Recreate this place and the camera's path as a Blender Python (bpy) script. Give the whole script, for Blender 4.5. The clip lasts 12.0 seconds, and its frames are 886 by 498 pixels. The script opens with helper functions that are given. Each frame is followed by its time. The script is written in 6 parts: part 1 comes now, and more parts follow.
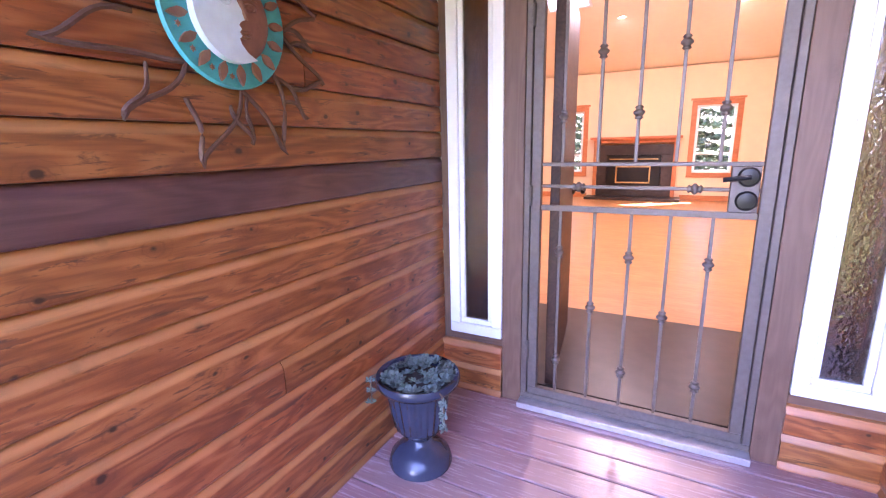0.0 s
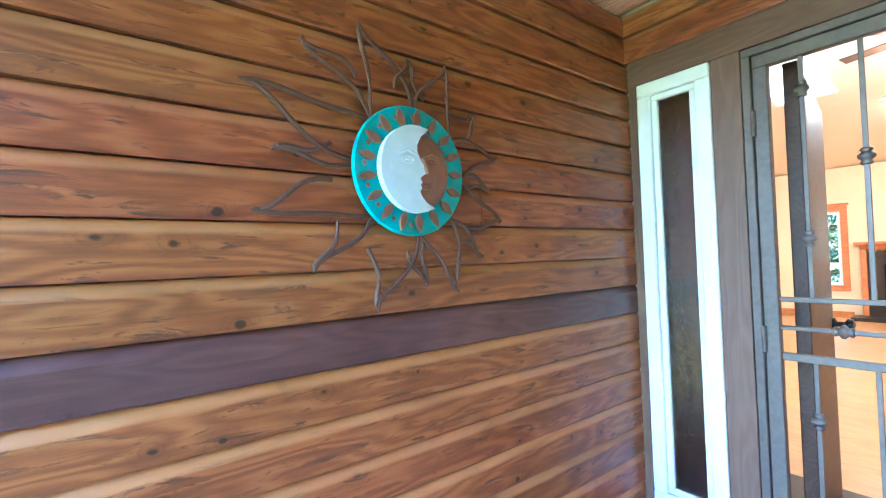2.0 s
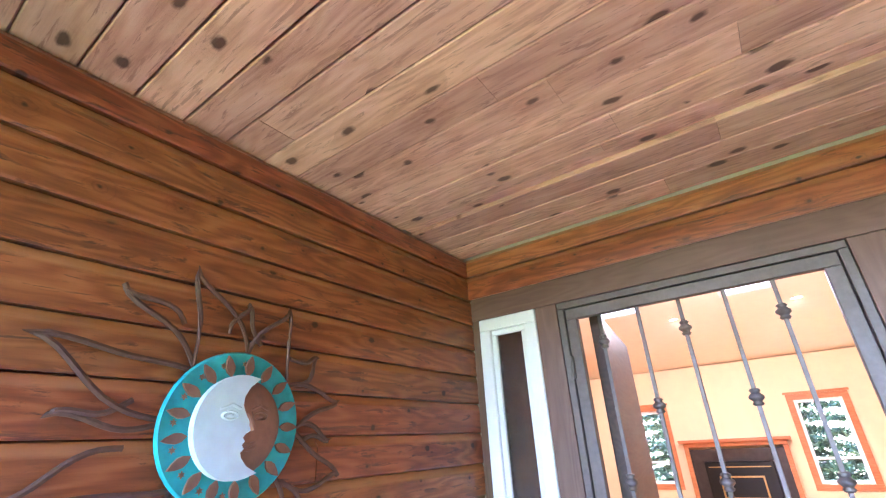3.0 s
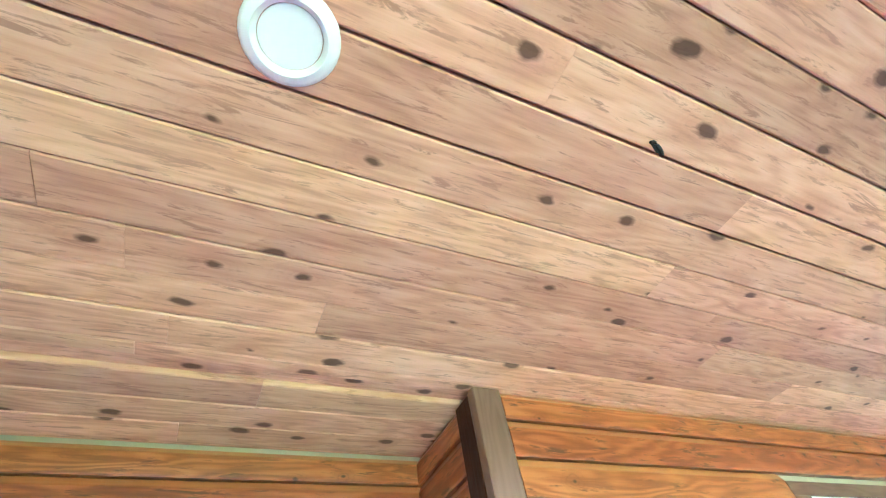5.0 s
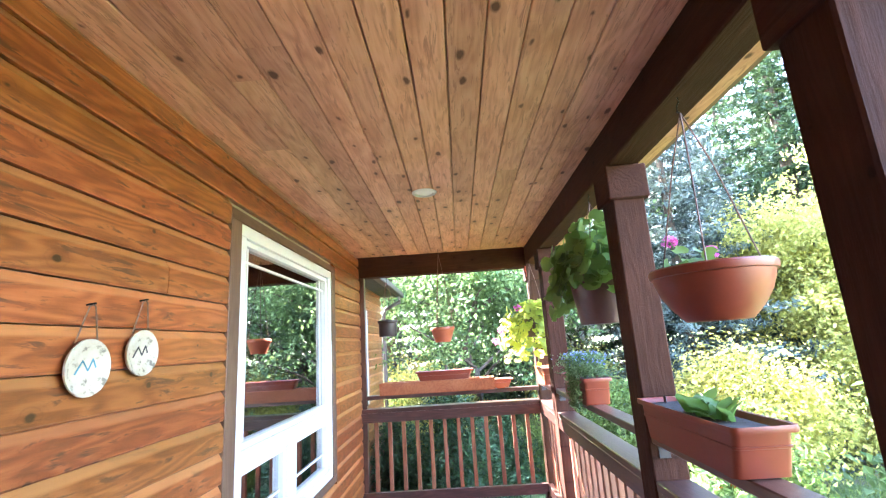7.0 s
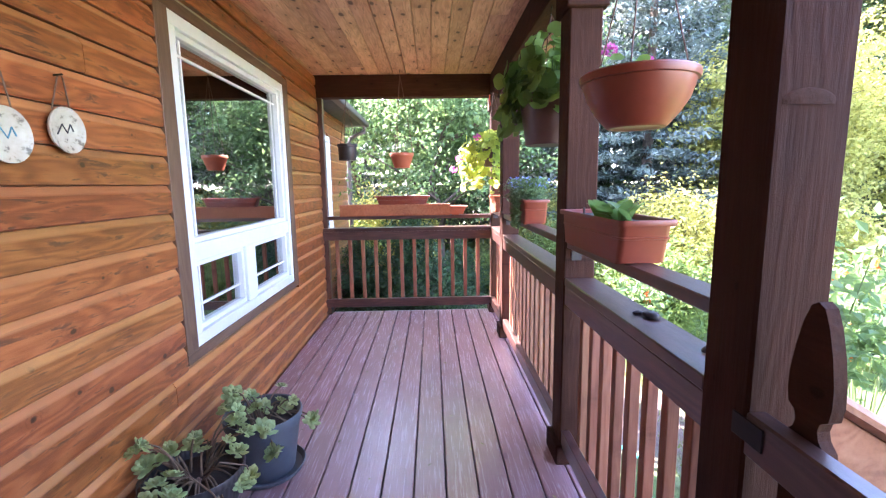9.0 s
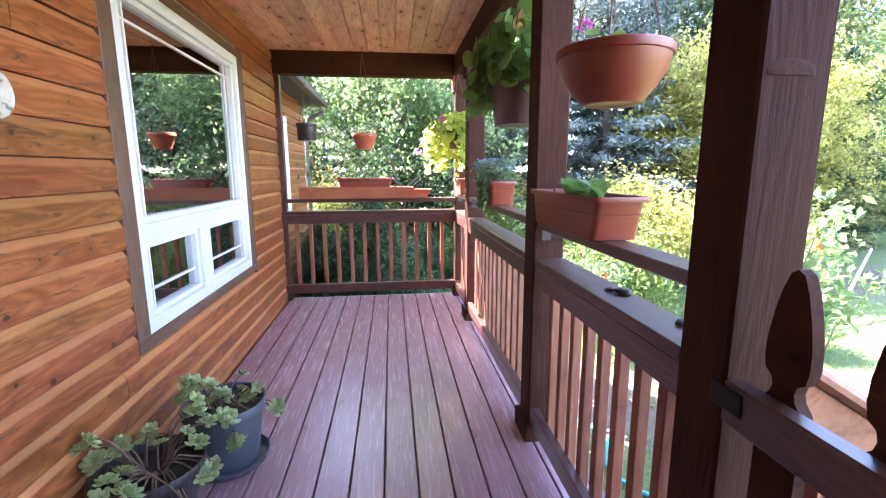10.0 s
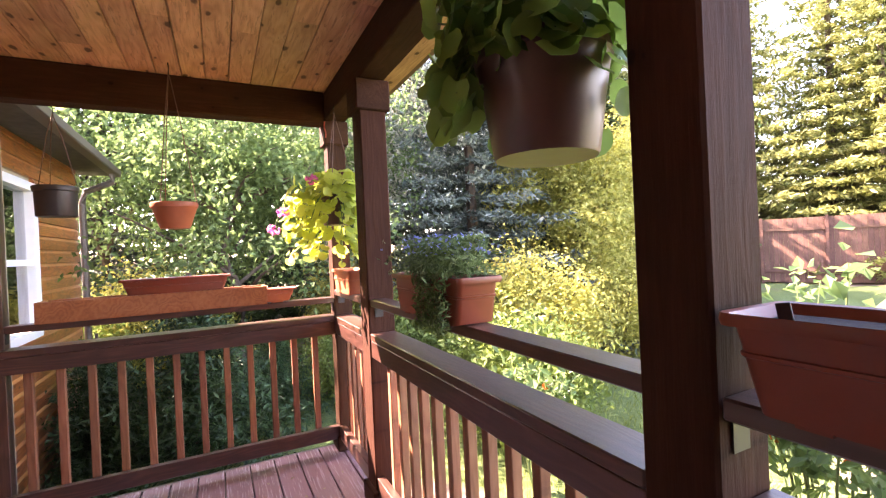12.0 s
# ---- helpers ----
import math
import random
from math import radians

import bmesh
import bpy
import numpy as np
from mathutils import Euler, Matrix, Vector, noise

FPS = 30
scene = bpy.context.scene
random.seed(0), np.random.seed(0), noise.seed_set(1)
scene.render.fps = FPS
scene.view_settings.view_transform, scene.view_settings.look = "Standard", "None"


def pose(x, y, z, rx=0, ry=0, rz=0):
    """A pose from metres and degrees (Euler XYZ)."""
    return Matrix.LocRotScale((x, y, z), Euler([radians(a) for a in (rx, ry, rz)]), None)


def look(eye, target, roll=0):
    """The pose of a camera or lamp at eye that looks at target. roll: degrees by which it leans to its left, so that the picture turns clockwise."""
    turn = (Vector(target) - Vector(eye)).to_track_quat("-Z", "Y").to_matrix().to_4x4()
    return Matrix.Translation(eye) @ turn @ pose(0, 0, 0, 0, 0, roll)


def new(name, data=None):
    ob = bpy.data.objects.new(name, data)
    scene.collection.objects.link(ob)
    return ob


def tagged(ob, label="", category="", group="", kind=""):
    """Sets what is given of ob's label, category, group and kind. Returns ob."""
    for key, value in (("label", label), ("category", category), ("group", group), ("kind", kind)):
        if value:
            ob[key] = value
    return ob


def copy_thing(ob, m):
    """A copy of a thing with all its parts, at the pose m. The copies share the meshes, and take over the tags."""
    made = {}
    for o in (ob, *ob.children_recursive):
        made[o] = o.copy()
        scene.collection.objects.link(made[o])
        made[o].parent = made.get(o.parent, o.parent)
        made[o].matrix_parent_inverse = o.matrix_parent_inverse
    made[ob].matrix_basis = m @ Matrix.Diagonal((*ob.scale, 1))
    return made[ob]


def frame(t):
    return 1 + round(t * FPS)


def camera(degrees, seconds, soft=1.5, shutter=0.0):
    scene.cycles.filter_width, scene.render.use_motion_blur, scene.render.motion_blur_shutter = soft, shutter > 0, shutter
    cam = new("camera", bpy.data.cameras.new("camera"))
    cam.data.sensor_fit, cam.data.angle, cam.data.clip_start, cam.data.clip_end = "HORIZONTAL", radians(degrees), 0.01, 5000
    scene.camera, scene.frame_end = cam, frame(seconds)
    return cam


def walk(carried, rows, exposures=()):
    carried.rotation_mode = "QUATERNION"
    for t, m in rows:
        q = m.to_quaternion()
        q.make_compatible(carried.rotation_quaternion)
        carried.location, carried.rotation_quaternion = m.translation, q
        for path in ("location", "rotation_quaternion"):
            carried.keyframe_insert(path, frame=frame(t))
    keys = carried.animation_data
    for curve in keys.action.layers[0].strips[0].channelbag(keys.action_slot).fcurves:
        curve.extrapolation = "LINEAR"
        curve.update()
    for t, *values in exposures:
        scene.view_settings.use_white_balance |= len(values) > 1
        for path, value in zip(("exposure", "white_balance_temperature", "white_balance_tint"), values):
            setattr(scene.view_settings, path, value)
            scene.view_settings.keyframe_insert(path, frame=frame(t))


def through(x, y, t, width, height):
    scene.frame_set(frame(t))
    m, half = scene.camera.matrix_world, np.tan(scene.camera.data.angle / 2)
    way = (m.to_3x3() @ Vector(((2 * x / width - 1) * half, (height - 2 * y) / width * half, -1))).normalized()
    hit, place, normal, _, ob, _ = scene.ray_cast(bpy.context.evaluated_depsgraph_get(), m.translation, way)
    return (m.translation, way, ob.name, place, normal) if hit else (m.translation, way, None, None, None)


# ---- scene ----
cam = camera(89.8, 12.0, 1.2)

EXPOSURES = [(0.0, 5.45, 5800, 56), (0.6, 5.55, 5700, 52), (1.0, 5.75, 4800, 27), (1.5, 5.95, 4600, 10), (2.2, 5.85, 4600, 6), (3.0, 5.8, 5000, 32), (3.5, 5.95, 5300, 48), (5.5, 6.3, 4400, 4), (6.5, 5.6, 5200, 12), (7.5, 4.85, 6200, 26), (9.5, 4.62, 5800, 32), (10.5, 4.5, 6300, 31), (12.0, 4.05, 7600, 37)]
PATH = [
    (0, (0.129, 0.284, 1.273), (-0.794, 2.002, 0.826), -1.3),
    (0.5, (0.044, 0.319, 1.344), (-1.277, 1.782, 1.006), -1.8),
    (1, (0.065, 0.382, 1.34), (-1.479, 1.627, 1.083), -1.6),
    (1.5, (0.08, 0.412, 1.346), (-1.552, 1.56, 1.198), -1.5),
    (2, (0.093, 0.44, 1.365), (-1.498, 1.651, 1.41), -2.0),
    (2.5, (0.126, 0.469, 1.441), (-1.262, 1.837, 1.892), -3.5),
    (3, (0.174, 0.474, 1.537), (-0.876, 1.97, 2.348), -3.1),
    (3.5, (0.23, 0.492, 1.583), (-0.382, 2.015, 2.726), -3.6),
    (3.7, (0.26, 0.49, 1.609), (-0.195, 1.982, 2.86), -3.7),
    (5.3, (0.159, 0.747, 1.651), (1.15, 1.684, 3.114), -13.9),
    (5.5, (0.206, 0.8, 1.689), (1.397, 1.617, 3.072), -13.4),
    (6, (0.197, 0.826, 1.629), (1.749, 1.294, 2.8), -10.9),
    (6.5, (0.22, 0.821, 1.557), (2.041, 1.023, 2.361), -7.0),
    (7, (0.271, 0.762, 1.476), (2.227, 0.808, 1.894), -3.7),
    (7.5, (0.267, 0.675, 1.405), (2.264, 0.663, 1.509), -1.0),
    (7.7, (0.266, 0.661, 1.395), (2.266, 0.648, 1.397), -0.4),
    (9.3, (0.216, 0.624, 1.322), (2.188, 0.548, 0.998), -0.8),
    (9.5, (0.224, 0.619, 1.319), (2.192, 0.497, 0.982), -0.6),
    (10, (0.258, 0.677, 1.298), (2.214, 0.453, 0.95), -0.2),
    (10.5, (0.485, 0.703, 1.263), (2.437, 0.381, 0.973), -0.3),
    (11, (0.85, 0.687, 1.304), (2.783, 0.199, 1.14), -0.6),
    (11.5, (1.284, 0.729, 1.316), (3.158, 0.033, 1.255), -1.0),
    (12, (1.752, 0.715, 1.329), (3.537, -0.187, 1.321), -2.6),
]
walk(cam, [(t, look(eye, target, roll)) for t, eye, target, roll in PATH], EXPOSURES)

# ---- light ----
world = bpy.data.worlds.new("sky")
scene.world = world
world.use_nodes = True
sky = world.node_tree.nodes.new("ShaderNodeTexSky")
sky.sky_type, sky.sun_disc = "NISHITA", False
SUN_AZ, SUN_EL = 46.0, 44.0  # degrees from +y towards +x, and above the horizon
sky.sun_elevation, sky.sun_rotation = radians(SUN_EL), radians(SUN_AZ)
world.node_tree.links.new(sky.outputs[0], world.node_tree.nodes["Background"].inputs[0])
world.node_tree.nodes["Background"].inputs[1].default_value = 0.15
sun = new("sun", bpy.data.lights.new("sun", "SUN"))
sun.data.energy, sun.data.angle, sun.data.color = 5.0, radians(0.6), (1.0, 0.93, 0.82)
_d = Vector((math.sin(radians(SUN_AZ)) * math.cos(radians(SUN_EL)), math.cos(radians(SUN_AZ)) * math.cos(radians(SUN_EL)), math.sin(radians(SUN_EL))))
sun.matrix_world = look(_d * 30, (0, 0, 0))


# ---- building helpers ----
def mesh_of(name, bm):
    me = bpy.data.meshes.new(name)
    bmesh.ops.recalc_face_normals(bm, faces=bm.faces)
    bm.to_mesh(me)
    bm.free()
    return me


def smooth(me, on=True):
    me.polygons.foreach_set("use_smooth", [on] * len(me.polygons))
    return me


def part(name, bm, material, parent=None, label="", at=None, round_=False):
    me = bm if isinstance(bm, bpy.types.Mesh) else mesh_of(name, bm)
    if round_:
        smooth(me)
        me.set_sharp_from_angle(angle=radians(40))
    if not me.materials:
        me.materials.append(material)
    ob = new(name, me)
    if parent:
        ob.parent = parent
    if at is not None:
        ob.matrix_basis = at
    if label:
        ob["label"] = label
    return ob


def thing(name, at, label, category, group="", kind=""):
    ob = new(name)
    ob.empty_display_size = 0.05
    ob.matrix_basis = at if isinstance(at, Matrix) else pose(*at)
    return tagged(ob, label, category, group, kind)


def box(x0, x1, y0, y1, z0, z1, bevel=0.0, bm=None):
    own = bmesh.new()
    bmesh.ops.create_cube(own, size=1.0)
    for v in own.verts:
        v.co = Vector((x0 + (v.co.x + 0.5) * (x1 - x0), y0 + (v.co.y + 0.5) * (y1 - y0), z0 + (v.co.z + 0.5) * (z1 - z0)))
    if bevel:
        bmesh.ops.bevel(own, geom=own.edges[:], offset=bevel, segments=1, affect="EDGES")
    return merge(bm, own)


def merge(bm, own):
    if bm is None:
        return own
    me = bpy.data.meshes.new("tmp")
    own.to_mesh(me)
    own.free()
    bm.from_mesh(me)
    bpy.data.meshes.remove(me)
    return bm


def lathe(profile, seg=32, bm=None, flute=None):
    """A turned solid from (radius, height) pairs; flute(angle, radius, height) may change the radius."""
    own = bmesh.new()
    rings = []
    for r, z in profile:
        if r < 1e-5:
            rings.append([own.verts.new((0, 0, z))])
        else:
            ring = []
            for k in range(seg):
                a = 2 * math.pi * k / seg
                rr = flute(a, r, z) if flute else r
                ring.append(own.verts.new((rr * math.cos(a), rr * math.sin(a), z)))
            rings.append(ring)
    for a, b in zip(rings, rings[1:]):
        for k in range(seg):
            j = (k + 1) % seg
            if len(a) == 1 and len(b) == 1:
                continue
            if len(a) == 1:
                own.faces.new((a[0], b[j], b[k]))
            elif len(b) == 1:
                own.faces.new((a[k], a[j], b[0]))
            else:
                own.faces.new((a[k], a[j], b[j], b[k]))
    return merge(bm, own)


def tube(points, r, seg=6, bm=None, flat=1.0, taper=None):
    """A round (or flattened) bar along points."""
    own = bmesh.new()
    pts = [Vector(p) for p in points]
    rings = []
    for i, p in enumerate(pts):
        d = (pts[min(i + 1, len(pts) - 1)] - pts[max(i - 1, 0)]).normalized()
        side = d.cross(Vector((0, 0, 1)))
        if side.length < 0.05:
            side = d.cross(Vector((1, 0, 0)))
        side.normalize()
        up = side.cross(d)
        rr = r if taper is None else r + (taper - r) * i / max(1, len(pts) - 1)
        rings.append([own.verts.new(p + side * rr * math.cos(2 * math.pi * k / seg) + up * rr * flat * math.sin(2 * math.pi * k / seg)) for k in range(seg)])
    for a, b in zip(rings, rings[1:]):
        for k in range(seg):
            own.faces.new((a[k], a[(k + 1) % seg], b[(k + 1) % seg], b[k]))
    own.faces.new(rings[0][::-1])
    own.faces.new(rings[-1])
    return merge(bm, own)


def extrude(outline, y0, y1, bm=None):
    """A prism with an outline in (x, z) from y0 to y1."""
    own = bmesh.new()
    a = [own.verts.new((x, y0, z)) for x, z in outline]
    b = [own.verts.new((x, y1, z)) for x, z in outline]
    own.faces.new(a)
    own.faces.new(b[::-1])
    for k in range(len(a)):
        j = (k + 1) % len(a)
        own.faces.new((a[k], b[k], b[j], a[j]))
    return merge(bm, own)


def moved(bm, m):
    bmesh.ops.transform(bm, matrix=m, verts=bm.verts)
    return bm


# ---- materials ----
class Nodes:
    def __init__(self, name):
        self.mat = bpy.data.materials.new(name)
        self.mat.use_nodes = True
        self.t = self.mat.node_tree
        self.b = self.t.nodes["Principled BSDF"]

    def n(self, kind, **inputs):
        node = self.t.nodes.new(kind)
        for k, v in inputs.items():
            self.put(node.inputs[k.replace("_", " ")], v)
        return node

    def put(self, socket, v):
        if isinstance(v, bpy.types.NodeSocket):
            self.t.links.new(v, socket)
        else:
            socket.default_value = v

    def math(self, op, a, b=0.0, c=None):
        node = self.t.nodes.new("ShaderNodeMath")
        node.operation = op
        self.put(node.inputs[0], a)
        self.put(node.inputs[1], b)
        if c is not None:
            self.put(node.inputs[2], c)
        return node.outputs[0]

    def mix(self, f, a, b, mode="MIX"):
        node = self.t.nodes.new("ShaderNodeMix")
        node.data_type, node.blend_type = "RGBA", mode
        self.put(node.inputs[0], f)
        self.put(node.inputs[6], a)
        self.put(node.inputs[7], b)
        return node.outputs[2]

    def ramp(self, f, stops):
        node = self.t.nodes.new("ShaderNodeValToRGB")
        els = node.color_ramp.elements
        while len(els) < len(stops):
            els.new(0.5)
        for e, (p, c) in zip(els, stops):
            e.position, e.color = p, (*c, 1) if len(c) == 3 else c
        self.put(node.inputs[0], f)
        return node.outputs[0]

    def noise(self, vec, scale=1.0, detail=4.0, rough=0.6, dist=0.0):
        node = self.n("ShaderNodeTexNoise", Vector=vec, Scale=scale, Detail=detail, Roughness=rough, Distortion=dist)
        return node.outputs[0]

    def scaled(self, vec, s):
        node = self.t.nodes.new("ShaderNodeMapping")
        self.put(node.inputs[0], vec)
        node.inputs[3].default_value = s
        return node.outputs[0]

    def coords(self, island=False, spread=True):
        c = self.t.nodes.new("ShaderNodeTexCoord").outputs["Object"]
        if not spread:
            return c, None
        if island:
            r = self.t.nodes.new("ShaderNodeNewGeometry").outputs["Random Per Island"]
        else:
            r = self.t.nodes.new("ShaderNodeObjectInfo").outputs["Random"]
        off = self.n("ShaderNodeCombineXYZ", X=self.math("MULTIPLY", r, 37.0), Y=self.math("MULTIPLY", r, 11.3), Z=self.math("MULTIPLY", r, 23.7)).outputs[0]
        add = self.t.nodes.new("ShaderNodeVectorMath")
        self.put(add.inputs[0], c)
        self.put(add.inputs[1], off)
        return add.outputs[0], r

    def bump(self, h, strength, dist=0.01):
        node = self.n("ShaderNodeBump", Height=h, Strength=strength, Distance=dist)
        self.t.links.new(node.outputs[0], self.b.inputs["Normal"])


def c3(c):
    return (*c, 1.0)


def wood(name, dark, mid, light, rough=0.55, knots=0.8, vary=0.35, island=False, bump=0.25, figure=1.0, weather=None, spec=0.4, weather_at=0.56, knot=(5.0, 0.6, 6.5), gate=0.45, edge=None, coat=0.0, size=0.085, streaks=0.35, patch_scale=(2.2, 16.0, 16.0), halo_lines=0.18):
    """Sawn timber with its grain along local x: grain, cathedral figure, knots, a tone for each board, weathering, and
    light painted on the top edge.
    """
    m = Nodes(name)
    vec, rnd = m.coords(island)
    fine = m.noise(m.scaled(vec, (5.0, 95.0, 95.0)), 1.0, 8.0, 0.7)
    blotch = m.noise(m.scaled(vec, (2.6, 7.0, 7.0)), 1.0, 4.0, 0.55)
    broad = m.noise(m.scaled(vec, (1.6, 10.0, 10.0)), 1.0, 5.0, 0.65)
    rings = m.math("SINE", m.math("MULTIPLY", m.noise(m.scaled(vec, (1.3, 8.0, 8.0)), 1.0, 2.5, 0.45), 75.0))
    tone = m.math("ADD", m.math("MULTIPLY", fine, 0.42), m.math("MULTIPLY", broad, 0.26))
    tone = m.math("ADD", tone, m.math("MULTIPLY", blotch, 0.32))
    tone = m.math("ADD", tone, m.math("MULTIPLY", rings, 0.06 * figure))
    col = m.ramp(tone, [(0.28, dark), (0.5, mid), (0.72, light)])
    if weather:
        patch = m.noise(m.scaled(vec, patch_scale), 1.0, 7.0, 0.72, 0.6)
        f = m.ramp(patch, [(weather_at, (0, 0, 0)), (weather_at + 0.06, (1, 1, 1))])
        f = m.math("MULTIPLY", f, m.math("ADD", 1.0 - 0.5 * streaks, m.math("MULTIPLY", rings, 0.5 * streaks)))
        col = m.mix(m.math("MULTIPLY", f, 0.8), col, c3(weather))
    if knots:
        v = m.t.nodes.new("ShaderNodeTexVoronoi")
        v.voronoi_dimensions = "2D"
        sep = m.n("ShaderNodeSeparateXYZ", Vector=m.scaled(vec, knot))
        flat = m.n("ShaderNodeCombineXYZ", X=sep.outputs[0], Y=sep.outputs[1 if knot[1] > knot[2] else 2])
        wob = m.n("ShaderNodeTexNoise", Vector=flat.outputs[0], Scale=3.0, Detail=3.0)
        pull = m.n("ShaderNodeVectorMath")
        pull.operation = "MULTIPLY_ADD"
        m.put(pull.inputs[0], wob.outputs["Color"])
        pull.inputs[1].default_value = (1.2 * size, 1.2 * size, 0.0)
        m.put(pull.inputs[2], flat.outputs[0])
        m.put(v.inputs["Vector"], pull.outputs[0])
        v.inputs["Scale"].default_value = 1.0
        gate = m.math("GREATER_THAN", m.n("ShaderNodeSeparateColor", Color=v.outputs["Color"]).outputs[0], gate)
        tint = m.n("ShaderNodeSeparateColor", Color=v.outputs["Color"]).outputs[1]
        k = m.ramp(m.math("ADD", v.outputs["Distance"], m.math("ADD", m.math("MULTIPLY", tint, 0.62 * size), m.math("MULTIPLY", m.math("SUBTRACT", fine, 0.5), 0.5 * size))), [(0.62 * size, (1, 1, 1)), (size, (0, 0, 0))])
        halo = m.ramp(v.outputs["Distance"], [(1.1 * size, (1, 1, 1)), (3.2 * size, (0, 0, 0))])
        warp = m.math("ADD", v.outputs["Distance"], m.math("MULTIPLY", broad, 0.55))
        lines = m.ramp(m.math("SINE", m.math("MULTIPLY", warp, 70.0)), [(0.55, (0, 0, 0)), (0.95, (1, 1, 1))])
        col = m.mix(m.math("MULTIPLY", m.math("MULTIPLY", m.math("MULTIPLY", halo, lines), gate), halo_lines * figure), col, c3([x * 0.6 for x in dark]))
        col = m.mix(m.math("MULTIPLY", m.math("MULTIPLY", halo, gate), 0.35), col, c3(dark))
        col = m.mix(m.math("MULTIPLY", m.math("MULTIPLY", k, gate), knots), col, c3([x * 0.22 for x in dark]))
    # Painted highlight: paler colour on the bevel along each board's top edge.
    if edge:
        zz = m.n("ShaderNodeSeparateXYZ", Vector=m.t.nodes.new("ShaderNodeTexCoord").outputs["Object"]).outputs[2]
        bevel_light = m.math("MULTIPLY", m.ramp(m.math("ADD", zz, m.math("MULTIPLY", blotch, 0.012)), [(0.091, (0, 0, 0)), (0.099, (1, 1, 1))]), m.math("ADD", 0.35, m.math("MULTIPLY", blotch, 0.65)))
        col = m.mix(bevel_light, col, c3(edge))
    hsv = m.n("ShaderNodeHueSaturation", Color=col, Value=m.math("ADD", 1.0 - vary / 2, m.math("MULTIPLY", m.math("FRACT", m.math("MULTIPLY", rnd, 7.77)), vary)))
    m.put(hsv.inputs["Hue"], m.math("ADD", 0.493, m.math("MULTIPLY", m.math("FRACT", m.math("MULTIPLY", rnd, 3.33)), 0.014)))
    m.put(m.b.inputs["Base Color"], hsv.outputs[0])
    m.put(m.b.inputs["Roughness"], m.math("ADD", rough - 0.1, m.math("MULTIPLY", fine, 0.2)))
    m.b.inputs["Specular IOR Level"].default_value = spec
    m.b.inputs["Coat Weight"].default_value, m.b.inputs["Coat Roughness"].default_value = coat, 0.28
    m.bump(m.math("ADD", fine, m.math("MULTIPLY", rings, 0.12)), bump, 0.004)
    return m.mat


def plain(name, color, rough=0.5, metal=0.0, grain=0.12, scale=25.0, bump=0.05, spec=0.5):
    """Paint, plastic, metal or plaster with slight mottling at two scales."""
    m = Nodes(name)
    vec, _ = m.coords(spread=False)
    a, b = m.noise(vec, scale, 5.0), m.noise(vec, scale / 8, 3.0)
    f = m.math("ADD", m.math("MULTIPLY", a, 0.5), m.math("MULTIPLY", b, 0.5))
    col = m.ramp(f, [(0.3, [x * (1 - grain) for x in color]), (0.7, [min(1, x * (1 + grain)) for x in color])])
    m.put(m.b.inputs["Base Color"], col)
    m.put(m.b.inputs["Roughness"], m.math("ADD", rough - 0.08, m.math("MULTIPLY", f, 0.16)))
    m.b.inputs["Metallic"].default_value = metal
    m.b.inputs["Specular IOR Level"].default_value = spec
    m.bump(a, bump, 0.003)
    return m.mat


def leafy(name, dark, light, through=0.35, rough=0.5):
    """Leaves: each one has its own tone, and lets light through."""
    m = Nodes(name)
    r = m.t.nodes.new("ShaderNodeNewGeometry").outputs["Random Per Island"]
    c = m.t.nodes.new("ShaderNodeTexCoord").outputs["Object"]
    f = m.math("ADD", m.math("MULTIPLY", r, 0.6), m.math("MULTIPLY", m.noise(c, 1.3, 3.0), 0.5))
    col = m.ramp(f, [(0.25, dark), (0.85, light)])
    m.put(m.b.inputs["Base Color"], col)
    m.b.inputs["Roughness"].default_value = rough
    m.b.inputs["Specular IOR Level"].default_value = 0.3
    tr = m.n("ShaderNodeBsdfTranslucent", Color=m.mix(0.5, col, c3([min(1, x * 1.6) for x in light])))
    mix = m.n("ShaderNodeMixShader", Fac=through)
    m.put(mix.inputs[1], m.b.outputs[0])
    m.put(mix.inputs[2], tr.outputs[0])
    m.put(m.t.nodes["Material Output"].inputs[0], mix.outputs[0])
    return m.mat


def glass(name, ior=1.5, tint=(0.95, 0.97, 0.96), rough=0.0, ripple=0.0, gloss=0.9):
    m = Nodes(name)
    fres = m.n("ShaderNodeFresnel", IOR=ior)
    tr = m.n("ShaderNodeBsdfTransparent", Color=c3(tint))
    gl = m.n("ShaderNodeBsdfGlossy", Color=c3((gloss,) * 3), Roughness=rough)
    if ripple:
        vec, _ = m.coords(spread=False)
        bp = m.n("ShaderNodeBump", Height=m.noise(vec, 38.0, 2.0), Strength=ripple, Distance=0.01)
        m.t.links.new(bp.outputs[0], gl.inputs["Normal"])
        m.t.links.new(bp.outputs[0], fres.inputs["Normal"])
    mix = m.n("ShaderNodeMixShader", Fac=fres.outputs[0])
    m.put(mix.inputs[1], tr.outputs[0])
    m.put(mix.inputs[2], gl.outputs[0])
    m.put(m.t.nodes["Material Output"].inputs[0], mix.outputs[0])
    return m.mat


def lit(name, color, strength):
    m = Nodes(name)
    m.b.inputs["Base Color"].default_value = c3((0.9, 0.9, 0.88))
    m.b.inputs["Emission Color"].default_value = c3(color)
    m.b.inputs["Emission Strength"].default_value = strength
    return m.mat


